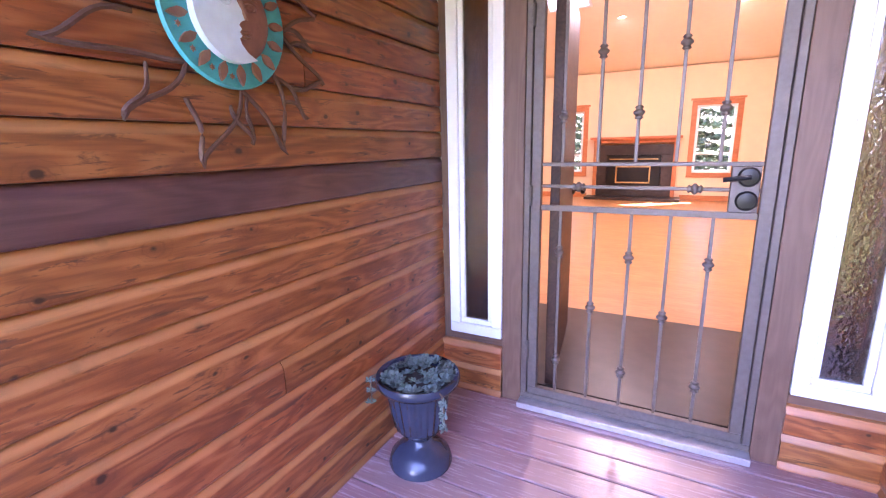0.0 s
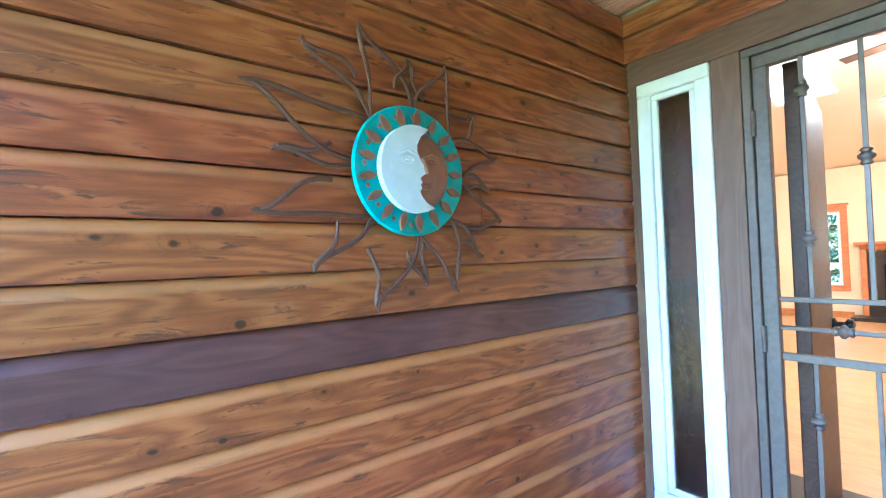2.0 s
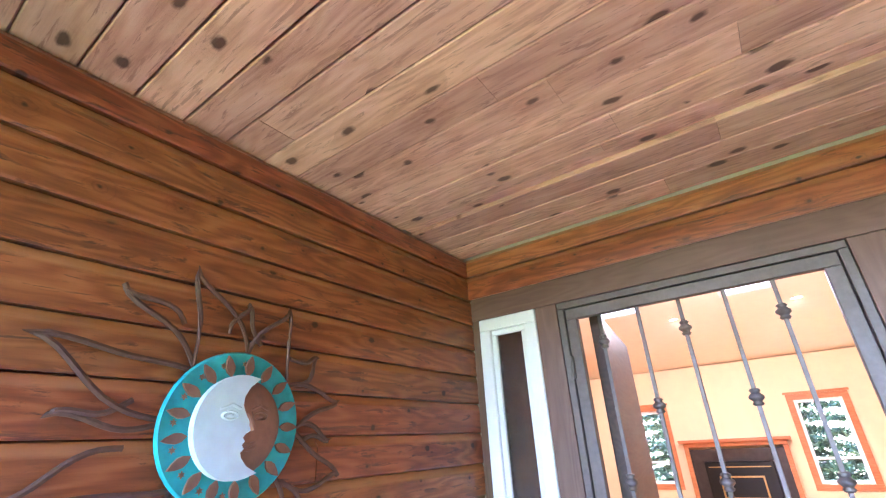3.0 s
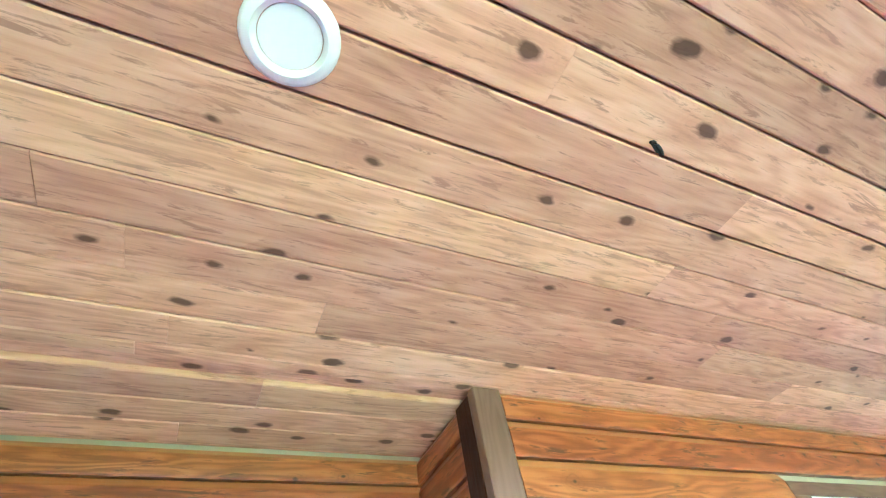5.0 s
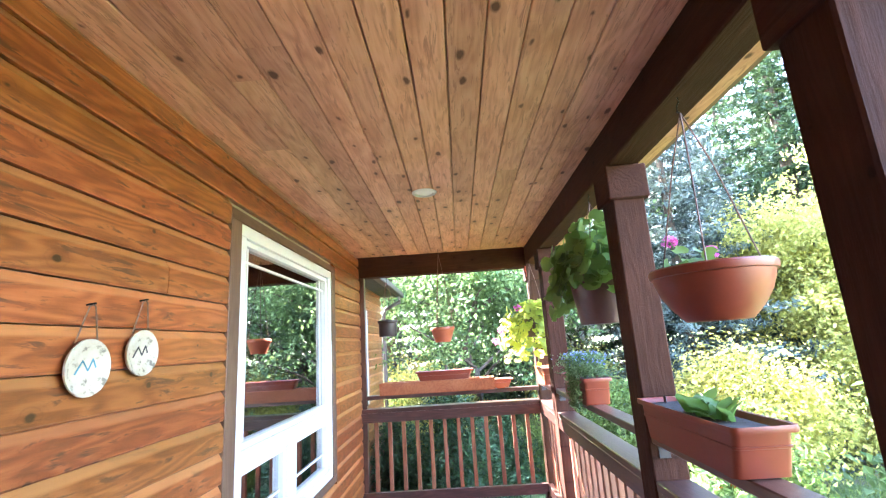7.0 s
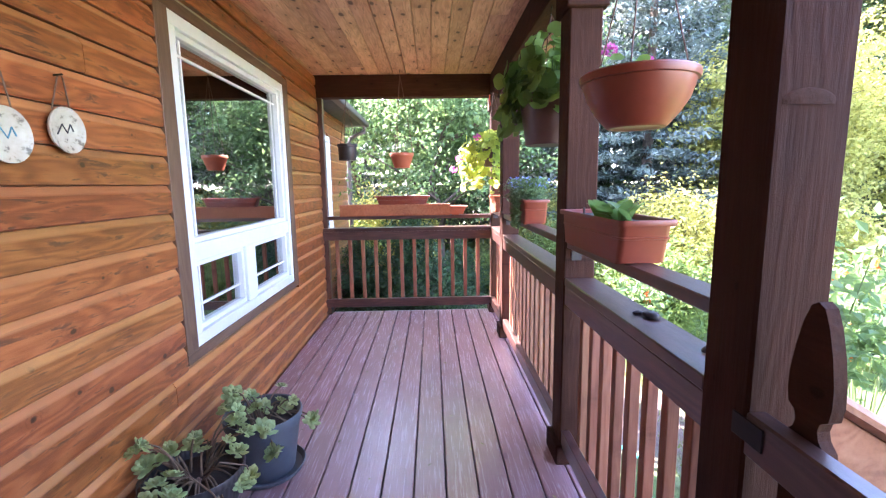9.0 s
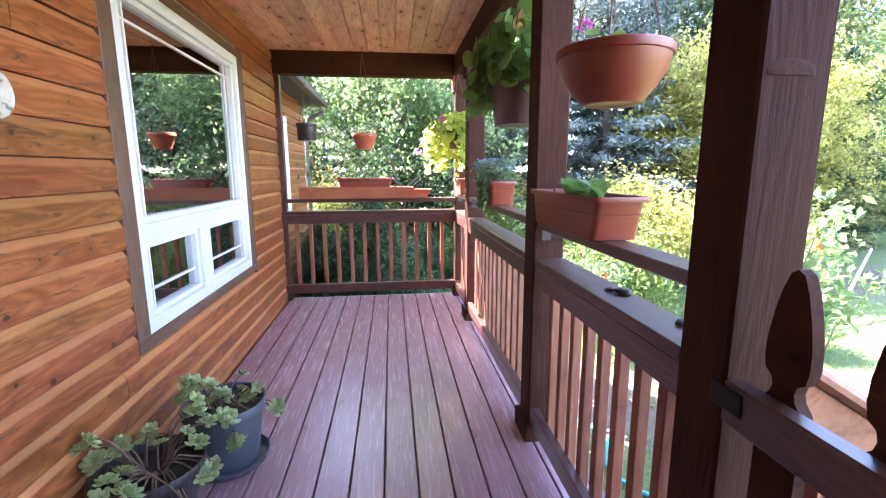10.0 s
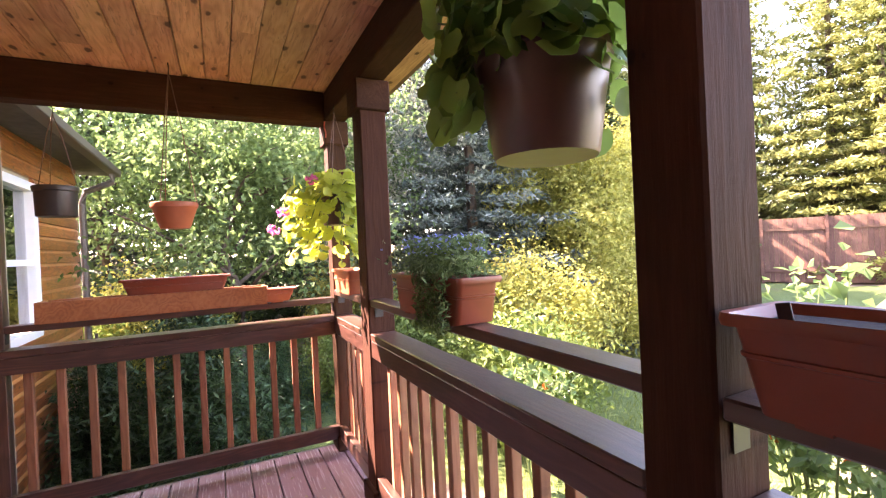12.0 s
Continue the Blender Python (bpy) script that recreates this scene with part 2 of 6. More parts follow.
# edge holds the catch-light of the upward bevels, put into the colour.
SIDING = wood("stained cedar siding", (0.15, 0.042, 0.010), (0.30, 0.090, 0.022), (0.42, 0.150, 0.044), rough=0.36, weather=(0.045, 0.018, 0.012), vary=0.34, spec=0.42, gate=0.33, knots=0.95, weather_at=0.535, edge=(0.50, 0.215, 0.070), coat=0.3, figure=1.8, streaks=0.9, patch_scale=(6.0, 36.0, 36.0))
SIDING_DARK = wood("dark cedar board", (0.06, 0.024, 0.018), (0.11, 0.05, 0.037), (0.17, 0.08, 0.057), rough=0.36, knots=0.3, vary=0.1, coat=0.4)
CEILING = wood("knotty cedar ceiling", (0.40, 0.190, 0.110), (0.64, 0.350, 0.212), (0.76, 0.465, 0.305), rough=0.6, size=0.16, figure=0.9, weather=(0.33, 0.165, 0.10), weather_at=0.545, vary=0.36, island=True, knots=0.9, spec=0.25, knot=(4.4, 8.1, 0.4), gate=0.42, halo_lines=0.10, patch_scale=(7.0, 60.0, 60.0))
DECK = wood("painted deck board", (0.27, 0.15, 0.142), (0.345, 0.203, 0.193), (0.41, 0.255, 0.24), rough=0.26, knots=0.3, vary=0.10, figure=0.3, weather=(0.50, 0.40, 0.39), weather_at=0.60, spec=0.8, knot=(2.2, 7.0, 0.4), patch_scale=(2.0, 20.0, 20.0), coat=0.15)
POST = wood("rough brown post", (0.028, 0.011, 0.006), (0.048, 0.019, 0.010), (0.080, 0.033, 0.018), rough=0.75, knots=0.6, vary=0.2, bump=0.6, spec=0.12, figure=0.5)
RAIL = wood("brown stained rail", (0.03, 0.012, 0.008), (0.066, 0.026, 0.018), (0.14, 0.063, 0.044), rough=0.36, knots=0.2, vary=0.25, spec=0.55, coat=0.5)
BALUSTER = wood("red-brown baluster", (0.17, 0.06, 0.03), (0.28, 0.11, 0.055), (0.36, 0.16, 0.085), rough=0.6, knots=0.2, vary=0.35)
TRIM = wood("brown painted trim", (0.10, 0.05, 0.03), (0.145, 0.08, 0.05), (0.19, 0.11, 0.07), rough=0.5, knots=0.15, vary=0.12, bump=0.15)
TAN_TRIM = wood("tan corner board", (0.12, 0.065, 0.04), (0.165, 0.095, 0.062), (0.2, 0.12, 0.08), rough=0.5, knots=0.0, vary=0.05, bump=0.1)
DOORWOOD = wood("varnished door wood", (0.03, 0.014, 0.008), (0.055, 0.026, 0.014), (0.09, 0.044, 0.023), spec=0.25, rough=0.5, knots=0.0, vary=0.1)
FIRWOOD = wood("orange fir trim", (0.32, 0.1, 0.03), (0.46, 0.17, 0.06), (0.56, 0.24, 0.1), rough=0.4, knots=0.0, vary=0.1)
FLOORWOOD = wood("honey oak floor", (0.34, 0.15, 0.055), (0.46, 0.22, 0.085), (0.56, 0.29, 0.12), rough=0.35, knots=0.0, vary=0.2, bump=0.05)
BOXWOOD = wood("orange cedar box", (0.22, 0.07, 0.022), (0.34, 0.12, 0.04), (0.43, 0.175, 0.065), rough=0.6, knots=0.5, vary=0.1)
WHITE = plain("white vinyl", (0.78, 0.79, 0.78), 0.35, grain=0.04)
IRON = plain("dark bronze iron", (0.12, 0.095, 0.08), 0.5, 0.3, grain=0.25, scale=60)
BLACK = plain("black metal", (0.018, 0.017, 0.016), 0.35, 0.7)
ALU = plain("worn aluminium sill", (0.5, 0.47, 0.46), 0.45, 0.7, grain=0.2)
CREAM = plain("cream plaster", (0.76, 0.59, 0.38), 0.8, grain=0.05, scale=8)
ROOMCEIL = plain("pale peach ceiling plaster", (0.80, 0.70, 0.54), 0.85, grain=0.04, scale=8)
DIM = plain("interior plaster", (0.45, 0.38, 0.28), 0.85, grain=0.08, scale=5)
SLATE = plain("slate tile", (0.045, 0.036, 0.032), 0.3, grain=0.4, scale=9, spec=0.18)
GLASS = glass("window glass", 8.0, (0.5, 0.53, 0.52), 0.0)
RAIN = glass("obscure sidelight glass", 2.2, (0.3, 0.25, 0.17), 0.08, 0.3)
CLEAR = glass("clear pane", 1.45)
TERRA = plain("terracotta plastic", (0.21, 0.037, 0.014), 0.42, grain=0.1, scale=30)
TERRA_LIGHT = plain("pale terracotta plastic", (0.40, 0.11, 0.05), 0.5, grain=0.1, scale=30)
POTBLACK = plain("black nursery plastic", (0.03, 0.024, 0.024), 0.45, grain=0.2)
POTBROWN = plain("brown plastic pot", (0.12, 0.06, 0.05), 0.4, grain=0.15)
POTGREY = plain("slate grey plastic pot", (0.075, 0.085, 0.1), 0.45, grain=0.15)
URNBLUE = plain("glazed blue-black urn", (0.03, 0.037, 0.06), 0.2, grain=0.3, scale=12)
SOIL = plain("potting soil", (0.035, 0.025, 0.018), 0.95, grain=0.5, scale=80, bump=0.9)
LAMPWHITE = plain("white lamp trim", (0.8, 0.79, 0.77), 0.4, grain=0.03)
WIRE = plain("rusty wire", (0.14, 0.075, 0.05), 0.6, 0.4, grain=0.3, scale=80)
BARK = plain("bark", (0.09, 0.065, 0.045), 0.9, grain=0.5, scale=30, bump=0.8)


# ---- the setting ----
GROUND = -0.55
CEIL = 2.395
LX, DY, RX, HY, EX = -0.965, 2.275, 0.893, 1.779, 4.86  # backing faces: left wall, door wall, return, house wall, deck end
COURSE, BASE = 0.1192, 0.036


def ground():
    m = Nodes("lawn and bark")
    c, _ = m.coords(spread=False)
    big = m.noise(c, 0.35, 4.0)
    fine = m.noise(c, 28.0, 6.0, 0.75)
    grass = m.ramp(fine, [(0.3, (0.05, 0.085, 0.02)), (0.7, (0.16, 0.21, 0.05))])
    earth = m.ramp(fine, [(0.3, (0.09, 0.06, 0.045)), (0.7, (0.24, 0.17, 0.13))])
    m.put(m.b.inputs["Base Color"], m.mix(m.ramp(big, [(0.52, (0, 0, 0)), (0.58, (1, 1, 1))]), grass, earth))
    m.b.inputs["Roughness"].default_value = 0.95
    m.bump(fine, 0.8, 0.05)
    bm = bmesh.new()
    bmesh.ops.create_grid(bm, x_segments=120, y_segments=120, size=1.0)
    for v in bm.verts:
        x, y = math.copysign(abs(v.co.x) ** 2.2, v.co.x) * 900 + 3, math.copysign(abs(v.co.y) ** 2.2, v.co.y) * 900 - 1
        d = max(0.0, math.hypot(x - 2, y - 1) - 4)
        v.co = Vector((x, y, GROUND + min(0.35, d * 0.03) * noise.noise((x * 0.25, y * 0.25, 0)) + 0.0))
    tagged(part("ground", bm, m.mat, round_=True), "lawn with bare bark-covered patches round the house", "ground", kind="structure")


ground()

BOARD_PROFILE = [(0.0, 0.0), (0.031, -0.002), (0.0345, 0.004), (0.036, 0.036), (0.0350, 0.086), (0.0332, 0.090), (0.0190, 0.1135), (0.0140, 0.1155), (0.003, 0.1165), (0.0, COURSE - 0.001)]
_boards = {}


def board_mesh(length):
    key = round(length, 3)
    if key not in _boards:
        bm = bmesh.new()
        ends = [[bm.verts.new((s * key / 2, u, v)) for u, v in BOARD_PROFILE] for s in (-1, 1)]
        k = len(BOARD_PROFILE)
        for i in range(k):
            bm.faces.new((ends[0][i], ends[0][(i + 1) % k], ends[1][(i + 1) % k], ends[1][i]))
        bm.faces.new(ends[0][::-1])
        bm.faces.new(ends[1])
        _boards[key] = mesh_of("siding_board", bm)
    return _boards[key]


def siding(wall, origin, along, turn, length, z_top, openings=(), dark=(), z_from=BASE, joints=()):
    """Courses of log siding on a wall: origin is where the run starts, along its direction; openings are (from, to, low, high) on the run."""
    k = -1
    while True:
        k += 1
        z = z_from + k * COURSE
        if z + COURSE * 0.3 > z_top:
            break
        spans = [(0.0, length)]
        for a, b, lo, hi in openings:
            if lo < z + COURSE / 2 < hi:
                spans = [s for p, q in spans for s in ((p, min(q, a)), (max(p, b), q)) if s[1] - s[0] > 0.01]
        for course, s in joints:
            if course == k:
                spans = [t for p, q in spans for t in (((p, s - 0.0015), (s + 0.0015, q)) if p < s < q else ((p, q),))]
        for a, b in spans:
            mid = Vector(origin) + Vector(along) * (a + b) / 2
            me = board_mesh(b - a)
            ob = new("siding_board", me)
            ob.parent = wall
            ob.matrix_basis = pose(mid.x, mid.y, z, 0, 0, turn)
            if z + COURSE > z_top:
                ob.scale.z = (z_top - z) / COURSE
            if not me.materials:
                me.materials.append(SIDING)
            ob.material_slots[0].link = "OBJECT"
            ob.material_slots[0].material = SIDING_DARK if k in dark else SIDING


def wall(name, bm, label):
    return tagged(part(name, bm, DIM), label, "wall", kind="structure")


def openings_wall(x0, x1, y0, y1, z0, z1, holes):
    """A wall along x with rectangular holes (x from, x to, z from, z to)."""
    bm = bmesh.new()
    xs = sorted({x0, x1, *(h[0] for h in holes), *(h[1] for h in holes)})
    for a, b in zip(xs, xs[1:]):
        cuts = sorted((h[2], h[3]) for h in holes if h[0] <= a and h[1] >= b)
        z = z0
        for lo, hi in cuts:
            if lo > z:
                box(a, b, y0, y1, z, lo, bm=bm)
            z = hi
        if z < z1:
            box(a, b, y0, y1, z, z1, bm=bm)
    return bm


# outer walls (backing) and their siding, boards are added at the end of the file
WALL_LEFT = wall("wall_west", box(LX - 0.14, LX, -1.2, DY + 0.14, GROUND, 2.7), "orange-brown stained log siding wall of the entry")
WALL_DOOR = wall("wall_entry", openings_wall(LX, RX + 0.14, DY, DY + 0.14, -0.2, 2.7, [(-0.50, 0.465, 0.0, 2.085), (-0.87, -0.62, 0.345, 2.06), (0.58, 0.83, 0.345, 2.06)]), "log siding entry wall with the front door and two sidelights")
WALL_RETURN = wall("wall_return", box(RX, RX + 0.14, HY, DY, -0.2, 2.7), "short log siding wall beside the entry")
WALL_HOUSE = wall("wall_porch", openings_wall(RX, 4.95, HY, HY + 0.14, GROUND, 2.7, [(2.28, 3.71, 0.62, 2.06)]), "orange-brown stained log siding wall along the porch")


def trim(name, bm, material=None, label="brown painted wooden trim board"):
    return tagged(part(name, bm, material or TRIM), label, "trim", kind="structure")


# boards that frame the entry: their grain runs upright
def upright(x0, x1, y0, y1, z0, z1, name="trim", material=None, label="brown painted wooden trim board", bevel=0.002):
    h, w, d = z1 - z0, x1 - x0, y1 - y0
    ob = part(name, box(-h / 2, h / 2, -d / 2, d / 2, -w / 2, w / 2, bevel), material or TRIM)
    ob.matrix_basis = pose((x0 + x1) / 2, (y0 + y1) / 2, (z0 + z1) / 2, 0, 90, 0)
    return tagged(ob, label, "trim", kind="structure")


YF = 2.255
upright(LX + 0.037, -0.891, YF, DY, 0.281, 2.072)
upright(-0.603, -0.505, YF, DY + 0.02, 0.0, 2.072)
upright(0.467, 0.561, YF, DY + 0.02, 0.0, 2.072)
upright(0.849, RX - 0.037, YF, DY, 0.281, 2.072)
trim("trim", box(LX + 0.037, RX - 0.037, YF - 0.003, DY, 2.072, 2.190, 0.002))
trim("trim", box(LX + 0.037, -0.603, YF + 0.001, DY, 0.281, 0.319, 0.002))
trim("trim", box(0.561, RX - 0.037, YF + 0.001, DY, 0.281, 0.319, 0.002))
# corner boards where the return meets the porch wall
upright(RX - 0.038, RX + 0.062, HY - 0.040, HY + 0.002, -0.02, CEIL, "trim", TAN_TRIM, "tan painted corner board", 0.003)
ob = part("trim", box(-1.21, 1.19, -0.045, 0.045, -0.012, 0.012, 0.002), POST)
ob.matrix_basis = pose(RX - 0.0265, HY + 0.048, 1.175, 0, 90, 0)
tagged(ob, "dark brown corner board", "trim", kind="structure")


# ---- ceiling: one mesh of boards running along the porch ----
def ceiling():
    bm = bmesh.new()
    rnd = random.Random(4)
    w = 0.1235
    wide = {0: 0.005, -1: 0.0055, -2: 0.0045, -3: 0.0035, 5: 0.003, -6: 0.003}
    rows = [0.99 + w * k for k in range(-10, 11)]
    for y in rows:
        x = LX - 0.02
        cut = y > HY + 0.004 > y - w
        end = EX if y - w < HY else RX
        x += -rnd.random() * 1.5
        while x < end:
            n = x + rnd.uniform(1.6, 3.4)
            a, b = max(x, LX), min(n, end) - 0.001
            if b - a > 0.02:
                drop = rnd.uniform(-0.0008, 0.0008)
                y1 = HY + 0.004 if cut else min(y, DY)
                gap = wide.get(round((y - 0.99) / w), 0.0018)
                if y1 - (y - w) > 0.02:
                    prof = [(y - w + 0.0006, 0.0035), (y - w + 0.004, 0.0), (y1 - 0.0034 - gap, 0.0), (y1 - gap, 0.0035)]
                    vs = [[bm.verts.new((q, u, CEIL + drop + v)) for u, v in prof] for q in (a, b)]
                    tops = [[bm.verts.new((q, u, CEIL + 0.02)) for u in (prof[0][0], prof[-1][0])] for q in (a, b)]
                    loop0, loop1 = vs[0] + tops[0][::-1], vs[1] + tops[1][::-1]
                    for i in range(6):
                        bm.faces.new((loop0[i], loop0[(i + 1) % 6], loop1[(i + 1) % 6], loop1[i]))
                    bm.faces.new(loop0[::-1])
                    bm.faces.new(loop1)
            x = n
    box(LX, EX, -0.34, HY, CEIL + 0.0205, CEIL + 0.03, bm=bm)
    box(LX, RX, HY, DY, CEIL + 0.0205, CEIL + 0.03, bm=bm)
    tagged(part("ceiling", bm, CEILING), "knotty unpainted cedar plank porch ceiling", "ceiling", kind="structure")


ceiling()
SHINGLE = plain("grey roof shingle", (0.09, 0.085, 0.08), 0.9, grain=0.4, scale=14, bump=0.6)


def roof():
    bm = bmesh.new()
    outline = [(-0.42, 2.46), (-0.42, 2.52), (4.5, 4.75), (12.0, 3.1), (12.0, 3.0), (4.5, 4.62)]
    a = [bm.verts.new((-6.3, y, z)) for y, z in outline]
    b = [bm.verts.new((4.90, y, z)) for y, z in outline]
    bm.faces.new(a[::-1])
    bm.faces.new(b)
    for k in range(6):
        bm.faces.new((a[k], a[(k + 1) % 6], b[(k + 1) % 6], b[k]))
    tagged(part("roof", bm, SHINGLE), "grey shingled house roof", "roof", kind="structure")
    trim("trim", box(LX - 0.2, 4.89, -0.425, -0.06, CEIL + 0.031, 2.46), TRIM, "brown boarded eave soffit")


roof()

# ---- deck ----
DECK_FLOOR = tagged(part("floor", box(LX, EX - 0.05, -0.12, HY, -0.2, -0.045), BARK), "mauve-brown painted wooden deck", "deck", kind="structure")
trim("trim", box(EX - 0.02, EX + 0.02, -0.14, HY, -0.3, -0.002, 0.003), RAIL, "brown deck edge board")
trim("trim", box(LX, EX + 0.02, -0.16, -0.122, -0.3, -0.002, 0.003), RAIL, "brown deck edge board")


# ---- posts, beams ----
def timber(name, length, w, d, bevel=0.006):
    return box(-length / 2, length / 2, -w / 2, w / 2, -d / 2, d / 2, bevel)


def post(x, y, top, label, w=0.14):
    t = thing("porch_post", (x, y, 0), label, "post", "porch posts")
    part("shaft", timber("shaft", top, w, w), POST, t, at=pose(0, 0, top / 2, 0, 90, 0))
    bm = box(-w / 2 - 0.022, w / 2 + 0.022, -w / 2 - 0.022, w / 2 + 0.022, 0.0, 0.10, 0.006)
    part("base_block", bm, POST, t)
    cap = box(-w / 2 - 0.02, w / 2 + 0.02, -w / 2 - 0.02, w / 2 + 0.02, top - 0.16, top - 0.002, 0.006)
    part("cap_block", cap, POST, t)
    return t


PY = -0.025
BEAM_BOTTOM = 2.21
gate_post = post(1.064, PY, BEAM_BOTTOM, "thick rough-sawn brown porch post beside the gate")
_bm = bmesh.new()
bmesh.ops.create_uvsphere(_bm, u_segments=20, v_segments=10, radius=1.0)
for _v in _bm.verts:
    _v.co = Vector((_v.co.x * 0.003, _v.co.y * 0.048, max(_v.co.z, -0.25) * 0.022))
part("branch_scar", _bm, POST, gate_post, "cut branch scar", at=pose(-0.070, 0.01, 1.464), round_=True)
post(2.245, PY, BEAM_BOTTOM, "rough-sawn brown porch post between rail sections")
post(4.02, PY, BEAM_BOTTOM, "rough-sawn brown porch post between rail sections")
post(4.80, PY, BEAM_BOTTOM, "rough-sawn brown corner post of the porch", 0.12)
b = part("front_beam", timber("b", 5.9, 0.14, CEIL - BEAM_BOTTOM - 0.002), POST, at=pose(1.93, PY, (CEIL + BEAM_BOTTOM) / 2))
tagged(b, "dark brown wooden beam along the porch eave", "beam", kind="structure")
b = part("end_beam", timber("b", HY - PY - 0.072, 0.12, CEIL - 2.187), POST, at=pose(4.79, (HY + PY + 0.07) / 2, (CEIL + 2.187) / 2 - 0.001, 0, 0, 90))
tagged(b, "dark brown wooden beam across the porch end", "beam", kind="structure")


# ---- railings ----
def railing(p, q, count, label, cap_top=0.905, step=None, start=None):
    """A rail section from p to q (x, y): cap, side rail, bottom rail and balusters."""
    p, q = Vector((*p, 0)), Vector((*q, 0))
    run = (q - p).length
    t = thing("railing", Matrix.LocRotScale(p, (q - p).to_track_quat("X", "Z"), None), label, "railing", "porch railings")
    part("cap_rail", timber("c", run, 0.135, 0.036, 0.004), RAIL, t, at=pose(run / 2, 0, cap_top - 0.018))
    part("top_rail", timber("c", run, 0.04, 0.085, 0.003), RAIL, t, at=pose(run / 2, 0.045, cap_top - 0.0795))
    part("bottom_rail", timber("c", run, 0.04, 0.085, 0.003), RAIL, t, at=pose(run / 2, 0.045, 0.125))
    me = mesh_of("baluster", timber("b", cap_top - 0.12, 0.036, 0.036, 0.003))
    step = step or run / (count + 1)
    for k in range(count):
        s = (start if start is not None else step) + k * step
        part("baluster", me, BALUSTER, t, at=pose(s, 0.0055, (cap_top - 0.037 + 0.083) / 2, 0, 90, 0))
    return t


railing((1.135, -0.026), (2.174, -0.026), 8, "brown wooden porch railing with red-brown square balusters")
railing((2.316, -0.026), (3.949, -0.026), 12, "long brown wooden porch railing with square balusters")
railing((4.091, -0.026), (4.739, -0.026), 5, "short brown wooden railing beside the corner post")
railing((4.80, 0.036), (4.80, 1.752), 12, "brown wooden railing across the porch end")
part_post = upright(4.765, 4.835, 1.7, 1.755, 0.0, 2.186, "trim", RAIL, "thin brown post against the porch wall")


def shelf_rail(p, q, z, label):
    p, q = Vector((*p, z)), Vector((*q, z))
    run = (q - p).length
    t = thing("shelf_rail", Matrix.LocRotScale(p, (q - p).to_track_quat("X", "Z"), None), label, "plant shelf", "planter shelf rails")
    part("board", timber("s", run, 0.09, 0.036, 0.004), RAIL, t, at=pose(run / 2, 0, 0))
    for e in (0.0, 1.0):
        bm = box(-0.0015, 0.0015, -0.022, 0.022, -0.075, -0.0185, 0.0005)
        box(-0.0015 if e < 0.5 else -0.05, 0.05 if e < 0.5 else 0.0015, -0.022, 0.022, -0.0225, -0.0185, 0.0005, bm)
        part("bracket", bm, POTBLACK, t, "black steel angle bracket", at=pose(0.002 if e < 0.5 else run - 0.002, 0, 0))
    return t


shelf_rail((1.135, -0.01), (2.174, -0.01), 1.061, "narrow brown wooden planter shelf above the railing")
shelf_rail((2.316, -0.01), (3.949, -0.01), 1.061, "narrow brown wooden planter shelf above the railing")
shelf_rail((4.091, -0.01), (4.739, -0.01), 1.061, "narrow brown wooden planter shelf above the railing")
shelf_rail((4.80, 0.036), (4.80, 1.70), 1.008, "narrow brown wooden planter shelf across the porch end")


# ---- gate with shaped pickets ----
def gate():
    t = thing("gate", (-0.01, 0.0, 0), "closed brown wooden picket gate with shaped picket tops", "gate")
    L = 1.0
    part("top_rail", timber("r", L, 0.04, 0.085, 0.004), RAIL, t, at=pose(L / 2, 0.03, 0.858))
    part("bottom_rail", timber("r", L, 0.04, 0.085, 0.004), RAIL, t, at=pose(L / 2, 0.03, 0.2))
    half = [(0.044, 0.0), (0.044, 0.86), (0.040, 0.885), (0.026, 0.90), (0.022, 0.915), (0.026, 0.93), (0.040, 0.94), (0.0445, 0.965), (0.043, 1.0), (0.036, 1.045), (0.025, 1.09), (0.013, 1.12), (0.0, 1.128)]
    outline = half + [(-x, z) for x, z in half[-2::-1]]
    me = mesh_of("picket", extrude(outline, -0.011, 0.011))
    x = 0.905 + 0.01
    while x > 0.05:
        part("picket", me, POST, t, at=pose(x, -0.002, 0.006))
        x -= 0.176
    part("hinge", box(L - 0.05, L + 0.03, 0.0505, 0.054, 0.845, 0.89, 0.001), BLACK, t, "black steel gate hinge")
    return t


gate()


